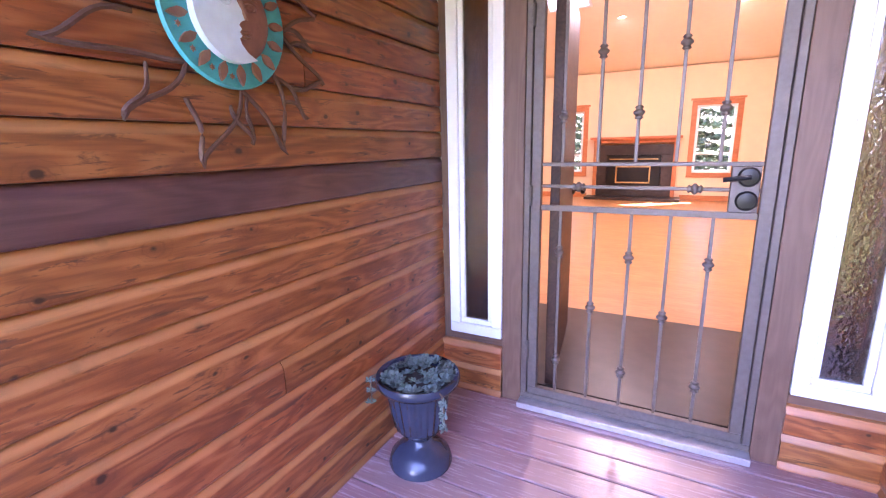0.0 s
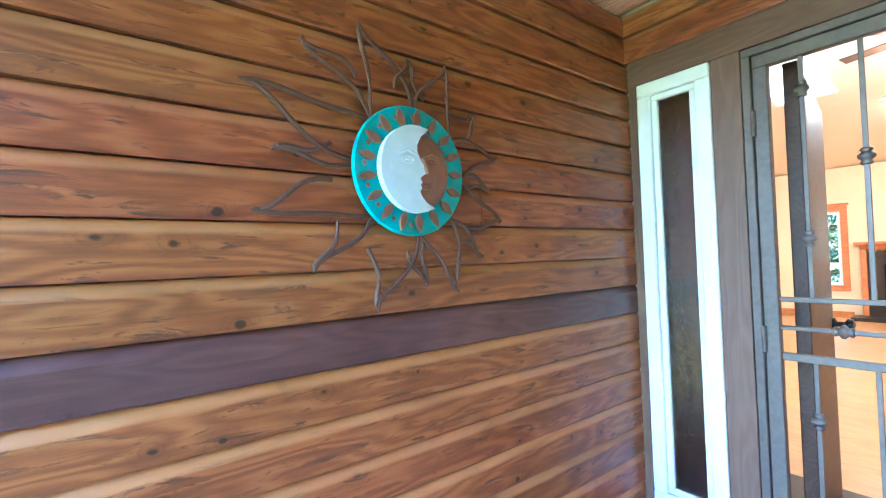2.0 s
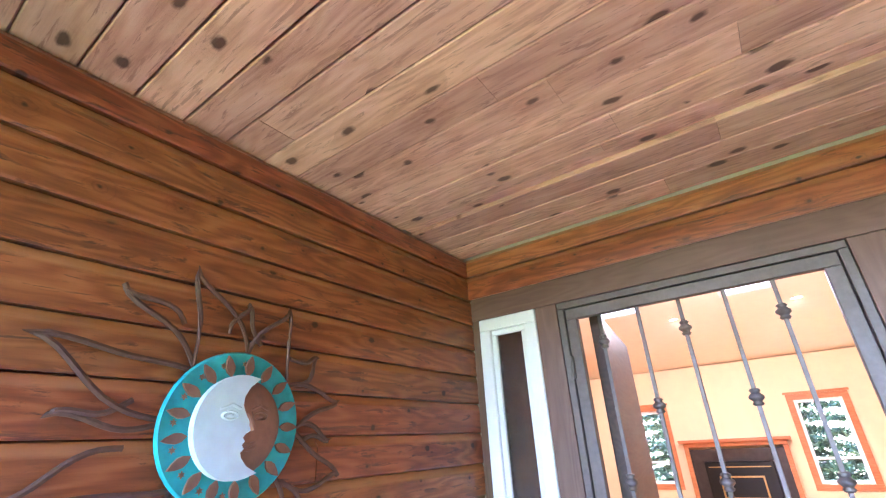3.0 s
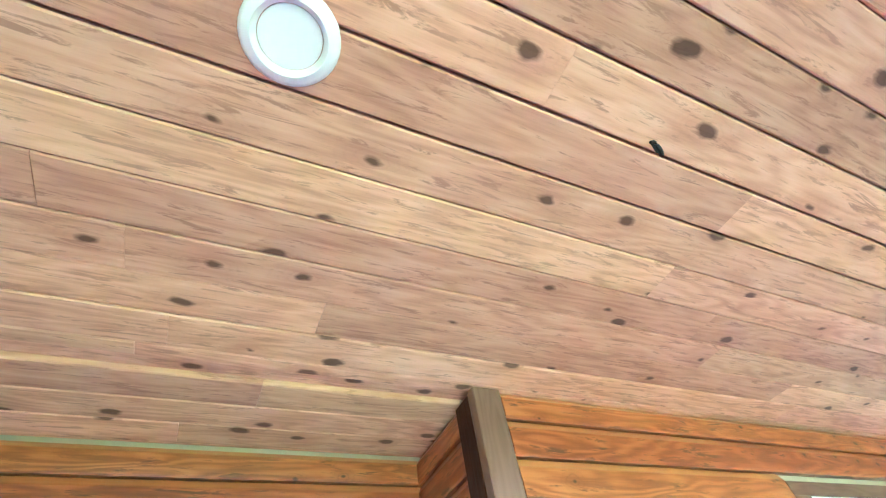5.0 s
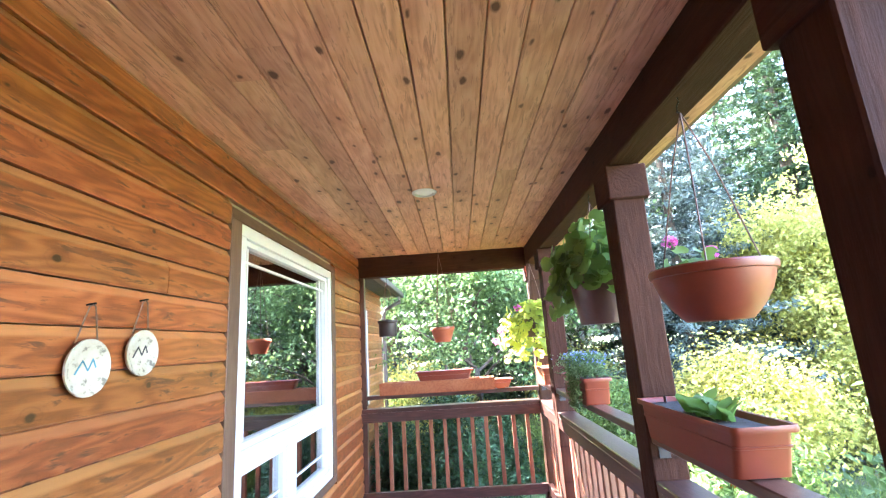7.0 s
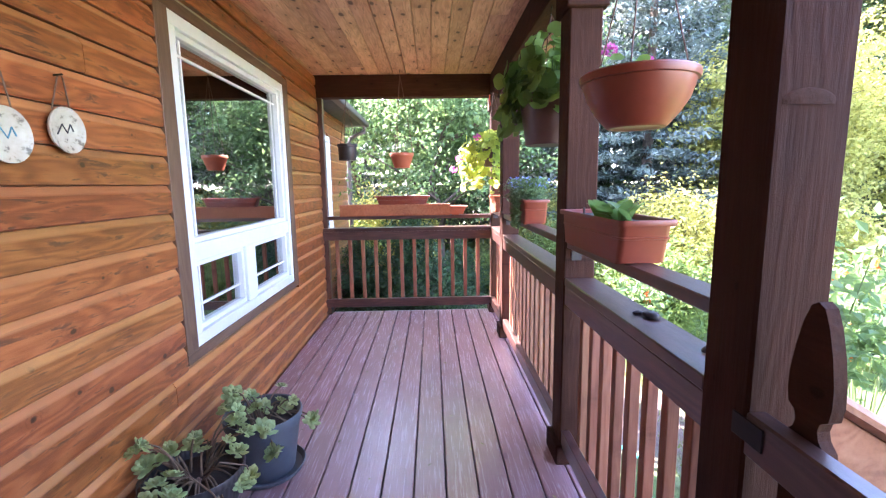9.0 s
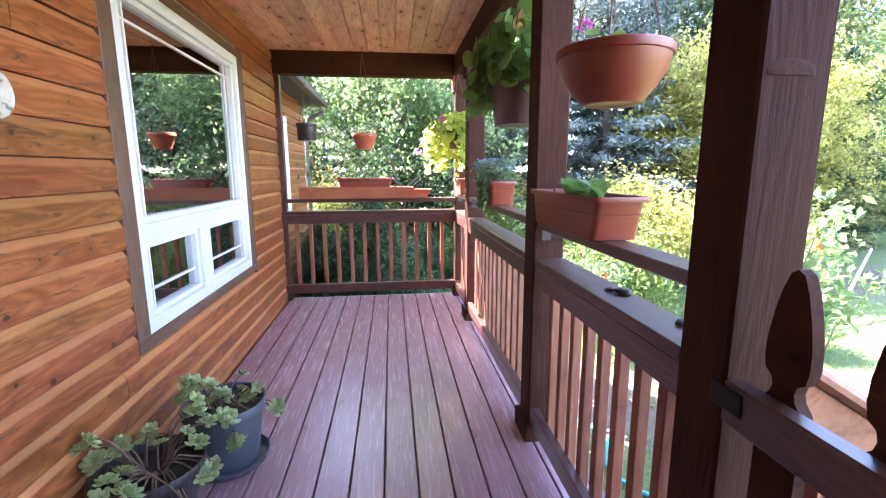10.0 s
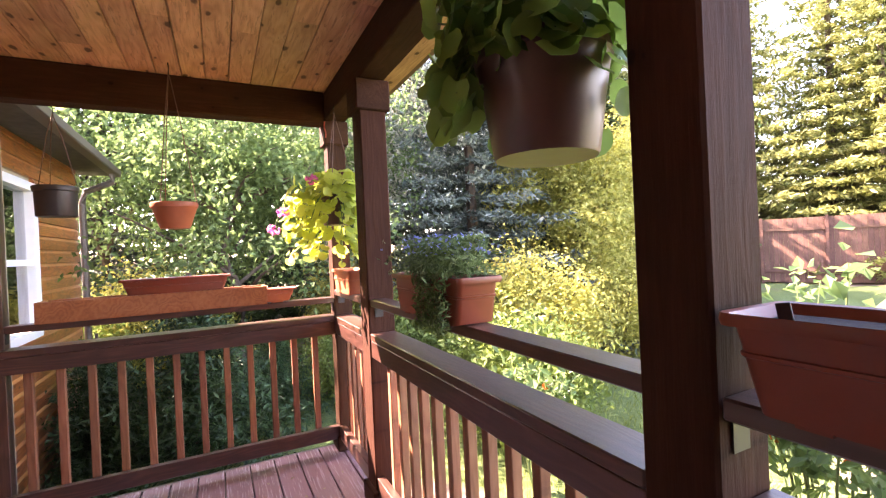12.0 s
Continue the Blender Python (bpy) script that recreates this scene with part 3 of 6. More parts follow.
# ---- steps outside the gate ----
def steps():
    t = thing("porch_steps", (0, -0.16, 0), "brown wooden porch steps going down to the garden", "steps")
    for k in range(3):
        part("tread", box(-0.75, 0.95, -0.30 * (k + 1), -0.30 * k - 0.005, -0.18 * (k + 1) + 0.142, -0.18 * (k + 1) + 0.18, 0.004), DECK, t)
    for x in (-0.76, 0.93):
        part("stringer", extrude([(x, -0.02), (x + 0.04, -0.02), (x + 0.04, GROUND), (x, GROUND)], -0.9, -0.002), RAIL, t)
    def sloped(x0, x1, dz0, dz1, y0, y1, bevel):
        bm = box(x0, x1, y1, y0, dz0, dz1, bevel)
        for v in bm.verts:
            v.co.z += 0.955 + 0.62 * (v.co.y - y0)
        return bm
    part("handrail", sloped(1.015, 1.105, -0.042, 0.0, 0.06, -1.05, 0.014), BALUSTER, t)
    part("side_rail", sloped(1.035, 1.073, -0.15, -0.043, 0.06, -1.05, 0.003), BALUSTER, t)
    part("bottom_rail", sloped(1.035, 1.073, -0.72, -0.63, 0.06, -1.05, 0.003), BALUSTER, t)
    for k in range(7):
        y = -0.09 - 0.13 * k
        part("baluster", sloped(1.037, 1.071, -0.629, -0.151, y, y - 0.034, 0.002), BALUSTER, t, at=pose(0, 0, 0.62 * (y - 0.06)))
    part("handrail_post", box(1.0, 1.12, -1.18, -1.06, GROUND, 0.36, 0.006), RAIL, t)


steps()


# ---- window on the porch wall ----
def frame_bars(x0, x1, z0, z1, w, y0, y1, bevel=0.003):
    """A flat rectangular frame in one mesh."""
    bm = box(x0, x1, y0, y1, z0, z0 + w, bevel)
    box(x0, x1, y0, y1, z1 - w, z1, bevel, bm)
    box(x0, x0 + w, y0, y1, z0 + w, z1 - w, bevel, bm)
    return box(x1 - w, x1, y0, y1, z0 + w, z1 - w, bevel, bm)


def pane(name, x0, x1, z0, z1, y, mat, parent):
    ob = part(name, box(x0, x1, y - 0.003, y + 0.003, z0, z1), mat, parent)
    ob.visible_shadow = False
    return ob


def porch_window():
    w = thing("window_1", (0, 0, 0), "large white vinyl picture window over two small sliding panes", "window", kind="structure")
    x0, x1, z0, z1 = 2.254, 3.735, 0.586, 2.093
    for zz in (z0 - 0.026, z1 + 0.026):
        part("casing", box(x0 - 0.098, x1 + 0.098, 1.740, HY + 0.001, zz - 0.0255, zz + 0.0255, 0.002), TRIM, w, "brown painted casing")
    for xx in (x0 - 0.0495, x1 + 0.0495):
        o = part("casing", box(-(z1 - z0) / 2, (z1 - z0) / 2, -0.019, 0.019, -0.0485, 0.0485, 0.002), TRIM, w, "brown painted casing")
        o.matrix_basis = pose(xx, 1.7595, (z0 + z1) / 2, 0, 90, 0)
    part("window_frame", frame_bars(x0, x1, z0, z1, 0.06, 1.746, 1.86), WHITE, w)
    part("transom_bar", box(x0 + 0.06, x1 - 0.06, 1.750, 1.86, 0.985, 1.07, 0.003), WHITE, w)
    part("upper_sash", frame_bars(x0 + 0.061, x1 - 0.061, 1.071, z1 - 0.061, 0.028, 1.765, 1.85), WHITE, w)
    part("mullion", box(2.885, 3.01, 1.752, 1.86, z0 + 0.06, 0.985, 0.003), WHITE, w)
    part("lower_sash", frame_bars(x0 + 0.061, 2.884, z0 + 0.061, 0.984, 0.026, 1.768, 1.85), WHITE, w)
    part("lower_sash", frame_bars(3.011, x1 - 0.061, z0 + 0.061, 0.984, 0.026, 1.768, 1.85), WHITE, w)
    pane("pane", x0 + 0.088, x1 - 0.088, 1.098, z1 - 0.088, 1.80, GLASS, w)
    pane("pane", x0 + 0.086, 2.859, z0 + 0.086, 0.959, 1.80, GLASS, w)
    pane("pane", 3.036, x1 - 0.086, z0 + 0.086, 0.959, 1.80, GLASS, w)
    for xx in (x0 + 0.16, x1 - 0.16):
        part("muntin", box(xx - 0.006, xx + 0.006, 1.787, 1.796, 1.098, z1 - 0.088), WHITE, w)
    for zz in (z1 - 0.16,):
        part("muntin", box(x0 + 0.088, x1 - 0.088, 1.788, 1.795, zz - 0.006, zz + 0.006), WHITE, w)
    for a, c in ((x0 + 0.086, 2.859), (3.036, x1 - 0.086)):
        part("muntin", box(a, c, 1.788, 1.795, 0.755, 0.767), WHITE, w)
        part("muntin", box(a + 0.06, a + 0.072, 1.787, 1.796, z0 + 0.086, 0.959), WHITE, w)


porch_window()


# ---- sidelights and front door ----
def sidelight(name, x0, x1, label):
    w = thing(name, (0, 0, 0), label, "window", kind="structure")
    z0, z1 = 0.321, 2.070
    part("window_frame", frame_bars(x0, x1, z0, z1, 0.055, YF - 0.008, DY + 0.1, 0.004), WHITE, w)
    part("bead", frame_bars(x0 + 0.056, x1 - 0.056, z0 + 0.056, z1 - 0.056, 0.024, YF + 0.006, DY + 0.05, 0.003), WHITE, w)
    pane("pane", x0 + 0.08, x1 - 0.08, z0 + 0.08, z1 - 0.08, YF + 0.022, RAIN, w).visible_shadow = True


sidelight("window_2", -0.889, -0.604, "narrow white sidelight with obscure glass")
sidelight("window_3", 0.564, 0.848, "narrow white sidelight with obscure glass")


def security_door():
    d = thing("door_1", (0, 0, 0), "closed dark bronze iron security screen door with knuckled bars", "door", kind="structure")
    x0, x1, z0, z1, y0, y1 = -0.503, 0.465, 0.03, 2.070, YF + 0.004, YF + 0.044
    part("jamb_frame", frame_bars(x0, x1, z0, z1, 0.028, y0 - 0.004, y1), IRON, d)
    part("door_frame", frame_bars(x0 + 0.031, x1 - 0.031, z0 + 0.02, z1 - 0.031, 0.045, y0 + 0.002, y1 - 0.006), IRON, d)
    ym = (y0 + y1) / 2
    a, b = x0 + 0.076, x1 - 0.076
    for z, h in ((1.188, 0.016), (1.092, 0.014), (0.995, 0.026)):
        part("cross_bar", box(a, b, ym - 0.008, ym + 0.008, z - h / 2, z + h / 2, 0.002), IRON, d)
    knuckle = mesh_of("knuckle", lathe([(0, -0.026), (0.012, -0.026), (0.017, -0.020), (0.012, -0.014), (0.014, -0.011), (0.022, -0.004), (0.022, 0.004), (0.014, 0.011), (0.012, 0.014), (0.017, 0.020), (0.012, 0.026), (0, 0.026)], 12))
    smooth(knuckle)
    for k in range(5):
        x = -0.338 + 0.147 * k
        bars = []
        for lo, hi in ((z0 + 0.065, 0.982), (1.196, z1 - 0.076)):
            bars.append(part("bar", box(x - 0.0065, x + 0.0065, ym - 0.0065, ym + 0.0065, lo, hi, 0.001), IRON, d))
        for z in ((1.39, 0.795, 0.26) if k % 2 == 0 else (1.632, 0.548)):
            part("knuckle", knuckle, IRON, bars[z > 1.1], at=pose(x, ym, z))
        if k % 2 == 0:
            part("knuckle", knuckle, IRON, bars[1], at=pose(x, ym, 1.885))
    for x in (-0.265, 0.176):
        part("knuckle", knuckle, IRON, d, at=pose(x, ym, 1.092, 0, 90, 0))
    part("lock_plate", box(0.29, 0.384, ym - 0.016, ym + 0.012, 1.0085, 1.181, 0.003), IRON, d)
    for z in (1.142, 1.054):
        part("lock", moved(lathe([(0, 0), (0.036, 0), (0.036, 0.012), (0.03, 0.02), (0.012, 0.022), (0, 0.022)], 24), pose(0.345, ym - 0.016, z, 90, 0, 0)), BLACK, d, "black deadbolt", round_=True)
    part("lever", tube([(0.345, ym - 0.03, 1.142), (0.345, ym - 0.055, 1.142), (0.31, ym - 0.058, 1.138), (0.262, ym - 0.056, 1.132)], 0.009, 8), BLACK, d, "black lever handle", round_=True)
    for z in (0.3, 1.05, 1.8):
        part("hinge", moved(lathe([(0, -0.045), (0.008, -0.045), (0.008, 0.045), (0, 0.045)], 10), pose(x0 + 0.032, y0 - 0.006, z)), IRON, d)
    part("sill", box(x0 - 0.002, x1 + 0.002, YF - 0.06, DY + 0.13, 0.0, 0.03, 0.004), ALU, d, "worn aluminium door sill")


security_door()


def front_door():
    d = thing("door_2", pose(-0.425, DY + 0.145, 0.035, 0, 0, 98), "open varnished wooden front door swung into the room", "door", kind="structure")
    part("leaf", box(0, 0.9, -0.045, 0.0, 0, 2.0, 0.003), DOORWOOD, d)
    for z0, z1 in ((0.2, 0.9), (1.05, 1.85)):
        part("panel", box(0.14, 0.76, 0.001, 0.008, z0, z1, 0.006), DOORWOOD, d)
    part("door_handle", moved(lathe([(0, 0), (0.03, 0), (0.03, 0.01), (0.012, 0.02), (0.012, 0.045), (0.028, 0.055), (0.028, 0.075), (0, 0.085)], 20), pose(0.83, -0.046, 0.95, 90, 0, 0)), BLACK, d, round_=True)


front_door()
bm = box(-0.50, -0.47, DY, DY + 0.14, 0.03, 2.085)
box(0.435, 0.465, DY, DY + 0.14, 0.03, 2.085, bm=bm)
box(-0.47, 0.435, DY, DY + 0.14, 2.05, 2.085, bm=bm)
trim("trim", bm, DOORWOOD, "brown wooden door jamb")

# ---- the room behind the door ----
RX0, RX1, RY0, RY1 = -5.2, 1.95, DY + 0.14, 11.3
wall("wall_room_far", openings_wall(RX0, RX1 + 3.5, RY1, RY1 + 0.14, 0, 2.8, [(-2.60, -1.99, 0.62, 2.0), (0.29, 1.0, 0.62, 2.0)]), "cream plaster living room wall with a fireplace").data.materials[0] = CREAM


def side_wall(x0, x1, y0):
    """A room wall along y that follows the vaulted ceiling."""
    bm = bmesh.new()
    pts = [(y0, 0.0), (RY1, 0.0), (RY1, 2.86), (6.6, 3.95), (4.4, 3.95), (RY0 - 0.2, 3.35), (y0, 2.7)]
    if y0 > RY0 - 0.4:
        pts = pts[:-2] + [(y0, 3.35)]
    a = [bm.verts.new((x0, y, z)) for y, z in pts]
    b = [bm.verts.new((x1, y, z)) for y, z in pts]
    bm.faces.new(a)
    bm.faces.new(b[::-1])
    for k in range(len(a)):
        j = (k + 1) % len(a)
        bm.faces.new((a[k], b[k], b[j], a[j]))
    return bm


wall("wall_room_left", side_wall(RX0 - 0.14, RX0, RY0 - 1.6), "cream plaster living room wall").data.materials[0] = CREAM
wall("wall_room_right", side_wall(RX1, RX1 + 0.14, HY + 0.142), "cream plaster living room wall").data.materials[0] = CREAM
wall("wall_room_near", box(RX0, LX, DY + 0.001, DY + 0.14, 0, 3.4), "cream plaster living room wall").data.materials[0] = CREAM
wall("wall_room_over", box(LX, RX1, DY + 0.01, DY + 0.14, 2.701, 3.4), "cream plaster wall over the front door").data.materials[0] = CREAM
wall("wall_room_end", box(4.95, 5.09, HY, RY1, GROUND, 2.7), "plain end wall of the house").data.materials[0] = DIM
bm = bmesh.new()
prof = [(RY1 + 0.14, 2.8), (6.6, 3.9), (4.4, 3.9), (RY0 - 0.2, 3.3), (RY0 - 0.2, 3.4), (4.4, 4.0), (6.6, 4.0), (RY1 + 0.14, 2.9)]
lo = [bm.verts.new((RX0 - 0.14, y, z)) for y, z in prof]
hi = [bm.verts.new((RX1 + 0.14, y, z)) for y, z in prof]
bm.faces.new(lo)
bm.faces.new(hi[::-1])
for k in range(8):
    bm.faces.new((lo[k], hi[k], hi[(k + 1) % 8], lo[(k + 1) % 8]))
tagged(part("ceiling", bm, ROOMCEIL), "pale cream vaulted living room ceiling", "ceiling", kind="structure")
wall("ceiling_side_room", box(RX1 + 0.14, 4.95, HY + 0.142, RY1, 2.6, 2.7), "plain ceiling of the room behind the window")
tagged(part("floor", box(RX0, RX1, 3.64, RY1, -0.1, 0.03), FLOORWOOD), "honey-coloured wooden living room floor", "floor", kind="structure")
tagged(part("floor", box(RX0, RX1, RY0, 3.638, -0.1, 0.03), SLATE), "dark slate tiled entry floor", "floor", kind="structure")
tagged(part("floor", box(RX1 + 0.14, 4.95, HY + 0.142, RY1, -0.1, 0.03), FLOORWOOD), "wooden floor of the room behind the window", "floor", kind="structure")
trim("baseboard", box(RX0, -1.86, RY1 - 0.02, RY1 - 0.001, 0.031, 0.14, 0.003), FIRWOOD, "orange fir baseboard")
trim("baseboard", box(0.10, RX1, RY1 - 0.02, RY1 - 0.001, 0.031, 0.14, 0.003), FIRWOOD, "orange fir baseboard")


def room_window(name, x0, x1):
    w = thing(name, (0, 0, 0), "double-hung living room window with orange fir casing", "window", kind="structure")
    y = RY1
    part("casing", frame_bars(x0 - 0.1, x1 + 0.1, 0.52, 2.1, 0.1, y - 0.025, y - 0.001), FIRWOOD, w)
    part("head", box(x0 - 0.13, x1 + 0.13, y - 0.035, y - 0.001, 2.101, 2.14, 0.003), FIRWOOD, w)
    part("window_frame", frame_bars(x0, x1, 0.62, 2.0, 0.05, y + 0.02, y + 0.1), WHITE, w)
    part("meeting_rail", box(x0 + 0.05, x1 - 0.05, y + 0.03, y + 0.08, 1.0, 1.04), WHITE, w)
    pane("pane", x0 + 0.05, x1 - 0.05, 0.67, 1.0, y + 0.06, CLEAR, w)
    pane("pane", x0 + 0.05, x1 - 0.05, 1.04, 1.95, y + 0.06, CLEAR, w)


room_window("window_4", -2.60, -1.99)
room_window("window_5", 0.29, 1.0)


def fireplace():
    f = thing("fireplace", (-0.86, RY1, 0.03), "dark fireplace with an orange wooden mantel and brass trim", "fireplace")
    part("hearth", box(-0.98, 0.98, -0.45, -0.001, 0.0, 0.06, 0.006), SLATE, f)
    part("surround", frame_bars(-0.78, 0.78, 0.061, 1.20, 0.22, -0.10, -0.001), SLATE, f)
    part("pilaster", box(-0.86, -0.781, -0.13, -0.001, 0.061, 1.24, 0.004), FIRWOOD, f)
    part("pilaster", box(0.781, 0.86, -0.13, -0.001, 0.061, 1.24, 0.004), FIRWOOD, f)
    part("frieze", box(-0.86, 0.86, -0.14, -0.001, 1.241, 1.32, 0.004), FIRWOOD, f)
    part("mantel_shelf", box(-0.93, 0.93, -0.24, -0.001, 1.321, 1.375, 0.008), FIRWOOD, f)
    insert = part("insert", box(-0.559, 0.559, -0.16, -0.001, 0.281, 0.979, 0.01), BLACK, f)
    brass = plain("brass", (0.5, 0.33, 0.12), 0.3, 0.9)
    part("door_trim", frame_bars(-0.36, 0.36, 0.36, 0.74, 0.03, -0.175, -0.161), brass, insert, "brass insert door trim")
    part("vent_trim", box(-0.5, 0.5, -0.172, -0.161, 0.88, 0.9), brass, insert)


fireplace()


# Panes glow on their own in place of daylight; the ceiling behind is closed.
SKYLIGHT = lit("glowing skylight pane", (0.80, 0.92, 1.0), 0.12)


def skylight(x, y):
    t = thing("window_7", pose(x, y, 3.885 - (y - 6.6) / (RY1 + 0.14 - 6.6) * 1.1, -12.8, 0, 0), "bright rectangular skylight in the vaulted ceiling", "skylight", kind="structure")
    part("window_frame", moved(frame_bars(-0.36, 0.36, -0.55, 0.55, 0.05, -0.01, 0.03), pose(0, 0, 0, -90, 0, 0)), WHITE, t)
    part("pane", box(-0.309, 0.309, -0.499, 0.499, -0.004, 0.004), SKYLIGHT, t)


def ceiling_fan():
    f = thing("ceiling_fan", (-0.35, 6.3, 3.9), "brown five-bladed ceiling fan with a lit globe", "ceiling fan")
    part("rod", moved(lathe([(0, -0.55), (0.015, -0.55), (0.015, -0.03), (0.06, -0.03), (0.06, 0.0), (0, 0)], 16), pose(0, 0, 0)), BLACK, f)
    part("motor", lathe([(0, -0.72), (0.09, -0.72), (0.13, -0.66), (0.13, -0.58), (0.06, -0.54), (0, -0.54)], 24), BLACK, f, round_=True)
    for k in range(5):
        m = pose(0, 0, 0, 0, 0, 72 * k + 20)
        part("blade", moved(moved(box(0.14, 0.66, -0.065, 0.065, -0.005, 0.005, 0.003), pose(0, 0, -0.66, 10, 0, 0)), m), DOORWOOD, f)
    part("globe", lathe([(0, -0.83), (0.05, -0.82), (0.08, -0.77), (0.06, -0.722), (0, -0.722)], 20), lit("lamp glow", (1.0, 0.82, 0.55), 6.0), f, "lit white globe", round_=True)


ceiling_fan()
skylight(-1.75, 7.9)
skylight(0.15, 7.9)
GLOW = lit("downlight glow", (1.0, 0.80, 0.52), 14.0)


def downlight(x, y, z, on, label):
    d = thing("downlight", (x, y, z), label, "ceiling light", "recessed ceiling lights")
    ring = part("trim_ring", lathe([(0.048, 0.02), (0.05, -0.004), (0.058, -0.011), (0.068, -0.009), (0.076, -0.003), (0.077, 0.001)], 36), LAMPWHITE, d, round_=True)
    part("lens", lathe([(0, -0.003), (0.0485, -0.003), (0.0485, 0.003), (0, 0.003)], 32), GLOW if on else LAMPWHITE, ring, round_=True)
    return d


downlight(0.129, 0.905, CEIL, False, "unlit white recessed light in the porch ceiling")
downlight(2.876, 0.916, CEIL, False, "unlit white recessed light in the porch ceiling")
for x, y in ((-1.0, 9.0), (0.75, 9.0), (-3.0, 9.0), (-1.0, 5.0), (0.75, 5.0), (-3.0, 5.0)):
    z = 3.9 if y < 6.6 else 3.9 - (y - 6.6) / (RY1 + 0.14 - 6.6) * 1.1
    downlight(x, y, z, True, "lit recessed light in the living room ceiling")
    lamp = new("room_lamp", bpy.data.lights.new("room_lamp", "AREA"))
    lamp.data.shape, lamp.data.size, lamp.data.energy, lamp.data.color = "DISK", 0.1, 0.75, (1.0, 0.87, 0.68)
    lamp.matrix_world = pose(x, y, z - 0.03)
# Added fill light below the fan globe, brightens the room's walls and ceiling.
globe = new("fan_fill", bpy.data.lights.new("fan_fill", "POINT"))
globe.data.energy, globe.data.shadow_soft_size, globe.data.color = 5.0, 0.09, (1.0, 0.88, 0.70)
globe.location = (-0.35, 6.3, 3.0)


# ---- leaves and trees ----
def leaf_cloud(name, centres, normals, length, width, rng, mat, bend=0.25):
    """Many folded leaves, two triangles each half, at centres; length and width in metres with some spread."""
    n = len(centres)
    d = rng.normal(size=(n, 3))
    d = normals + 0.75 * d
    d /= np.linalg.norm(d, axis=1)[:, None]
    s = np.cross(d, rng.normal(size=(n, 3)))
    s /= np.linalg.norm(s, axis=1)[:, None] + 1e-9
    u = np.cross(d, s)
    L = (length * rng.uniform(0.6, 1.3, n))[:, None]
    W = (width * rng.uniform(0.6, 1.3, n))[:, None]
    a = centres - u * L / 2
    b = centres + s * W / 2 + d * W * bend
    c = centres + u * L / 2
    e = centres - s * W / 2 + d * W * bend
    verts = np.stack([a, b, c, e], 1).reshape(-1, 3)
    faces = np.arange(4 * n).reshape(-1, 4)
    me = bpy.data.meshes.new(name)
    me.from_pydata(verts.tolist(), [], faces.tolist())
    me.materials.append(mat)
    return me


def limbs(height, spread, count, rng, r0):
    """Trunk and tapering limbs in one mesh; returns it with the limb tips."""
    bm = bmesh.new()
    pts = [(0.06 * math.sin(3 * k) * k, 0.06 * math.cos(2 * k) * k, height * 0.8 * k / 6) for k in range(7)]
    tube(pts, r0, 8, bm, taper=r0 * 0.25)
    tips = []
    for k in range(count):
        z = height * rng.uniform(0.18, 0.75)
        a = k * 2.4 + rng.uniform(-0.4, 0.4)
        reach = spread * rng.uniform(0.5, 1.0) * (1.1 - 0.5 * z / height)
        p = [(0, 0, z)]
        for j in range(1, 5):
            q = j / 4
            p.append((math.cos(a + 0.3 * q) * reach * q, math.sin(a + 0.3 * q) * reach * q, z + reach * 0.6 * q * (1.2 - 0.4 * q)))
        tube(p, r0 * 0.4, 5, bm, taper=r0 * 0.06)
        tips += p[2:]
    return bm, np.array(tips)


def broadleaf(label, height, spread, n_limbs, clumps, per, size, mat, seed, leaf=(0.10, 0.055)):
    rng = np.random.default_rng(seed)
    t = thing("tree", (0, 0, 0), label, "tree", "garden trees")
    bm, tips = limbs(height, spread, n_limbs, rng, 0.05 * height / 4 + 0.02)
    part("trunk", bm, BARK, t, round_=True)
    base = tips[rng.integers(0, len(tips), clumps)] + rng.normal(size=(clumps, 3)) * spread * 0.22
    extra = rng.normal(size=(clumps // 2, 3)) * [spread * 0.42, spread * 0.42, height * 0.2] + [0, 0, height * 0.62]
    base = np.concatenate([base, extra])
    base = base[base[:, 2] > height * 0.05]
    c = np.repeat(base, per, 0)
    off = rng.normal(size=c.shape) * size * [1, 1, 0.7]
    part("crown", leaf_cloud("crown", c + off, off / size + [0, 0, 0.6], leaf[0], leaf[1], rng, mat), mat, t)
    return t


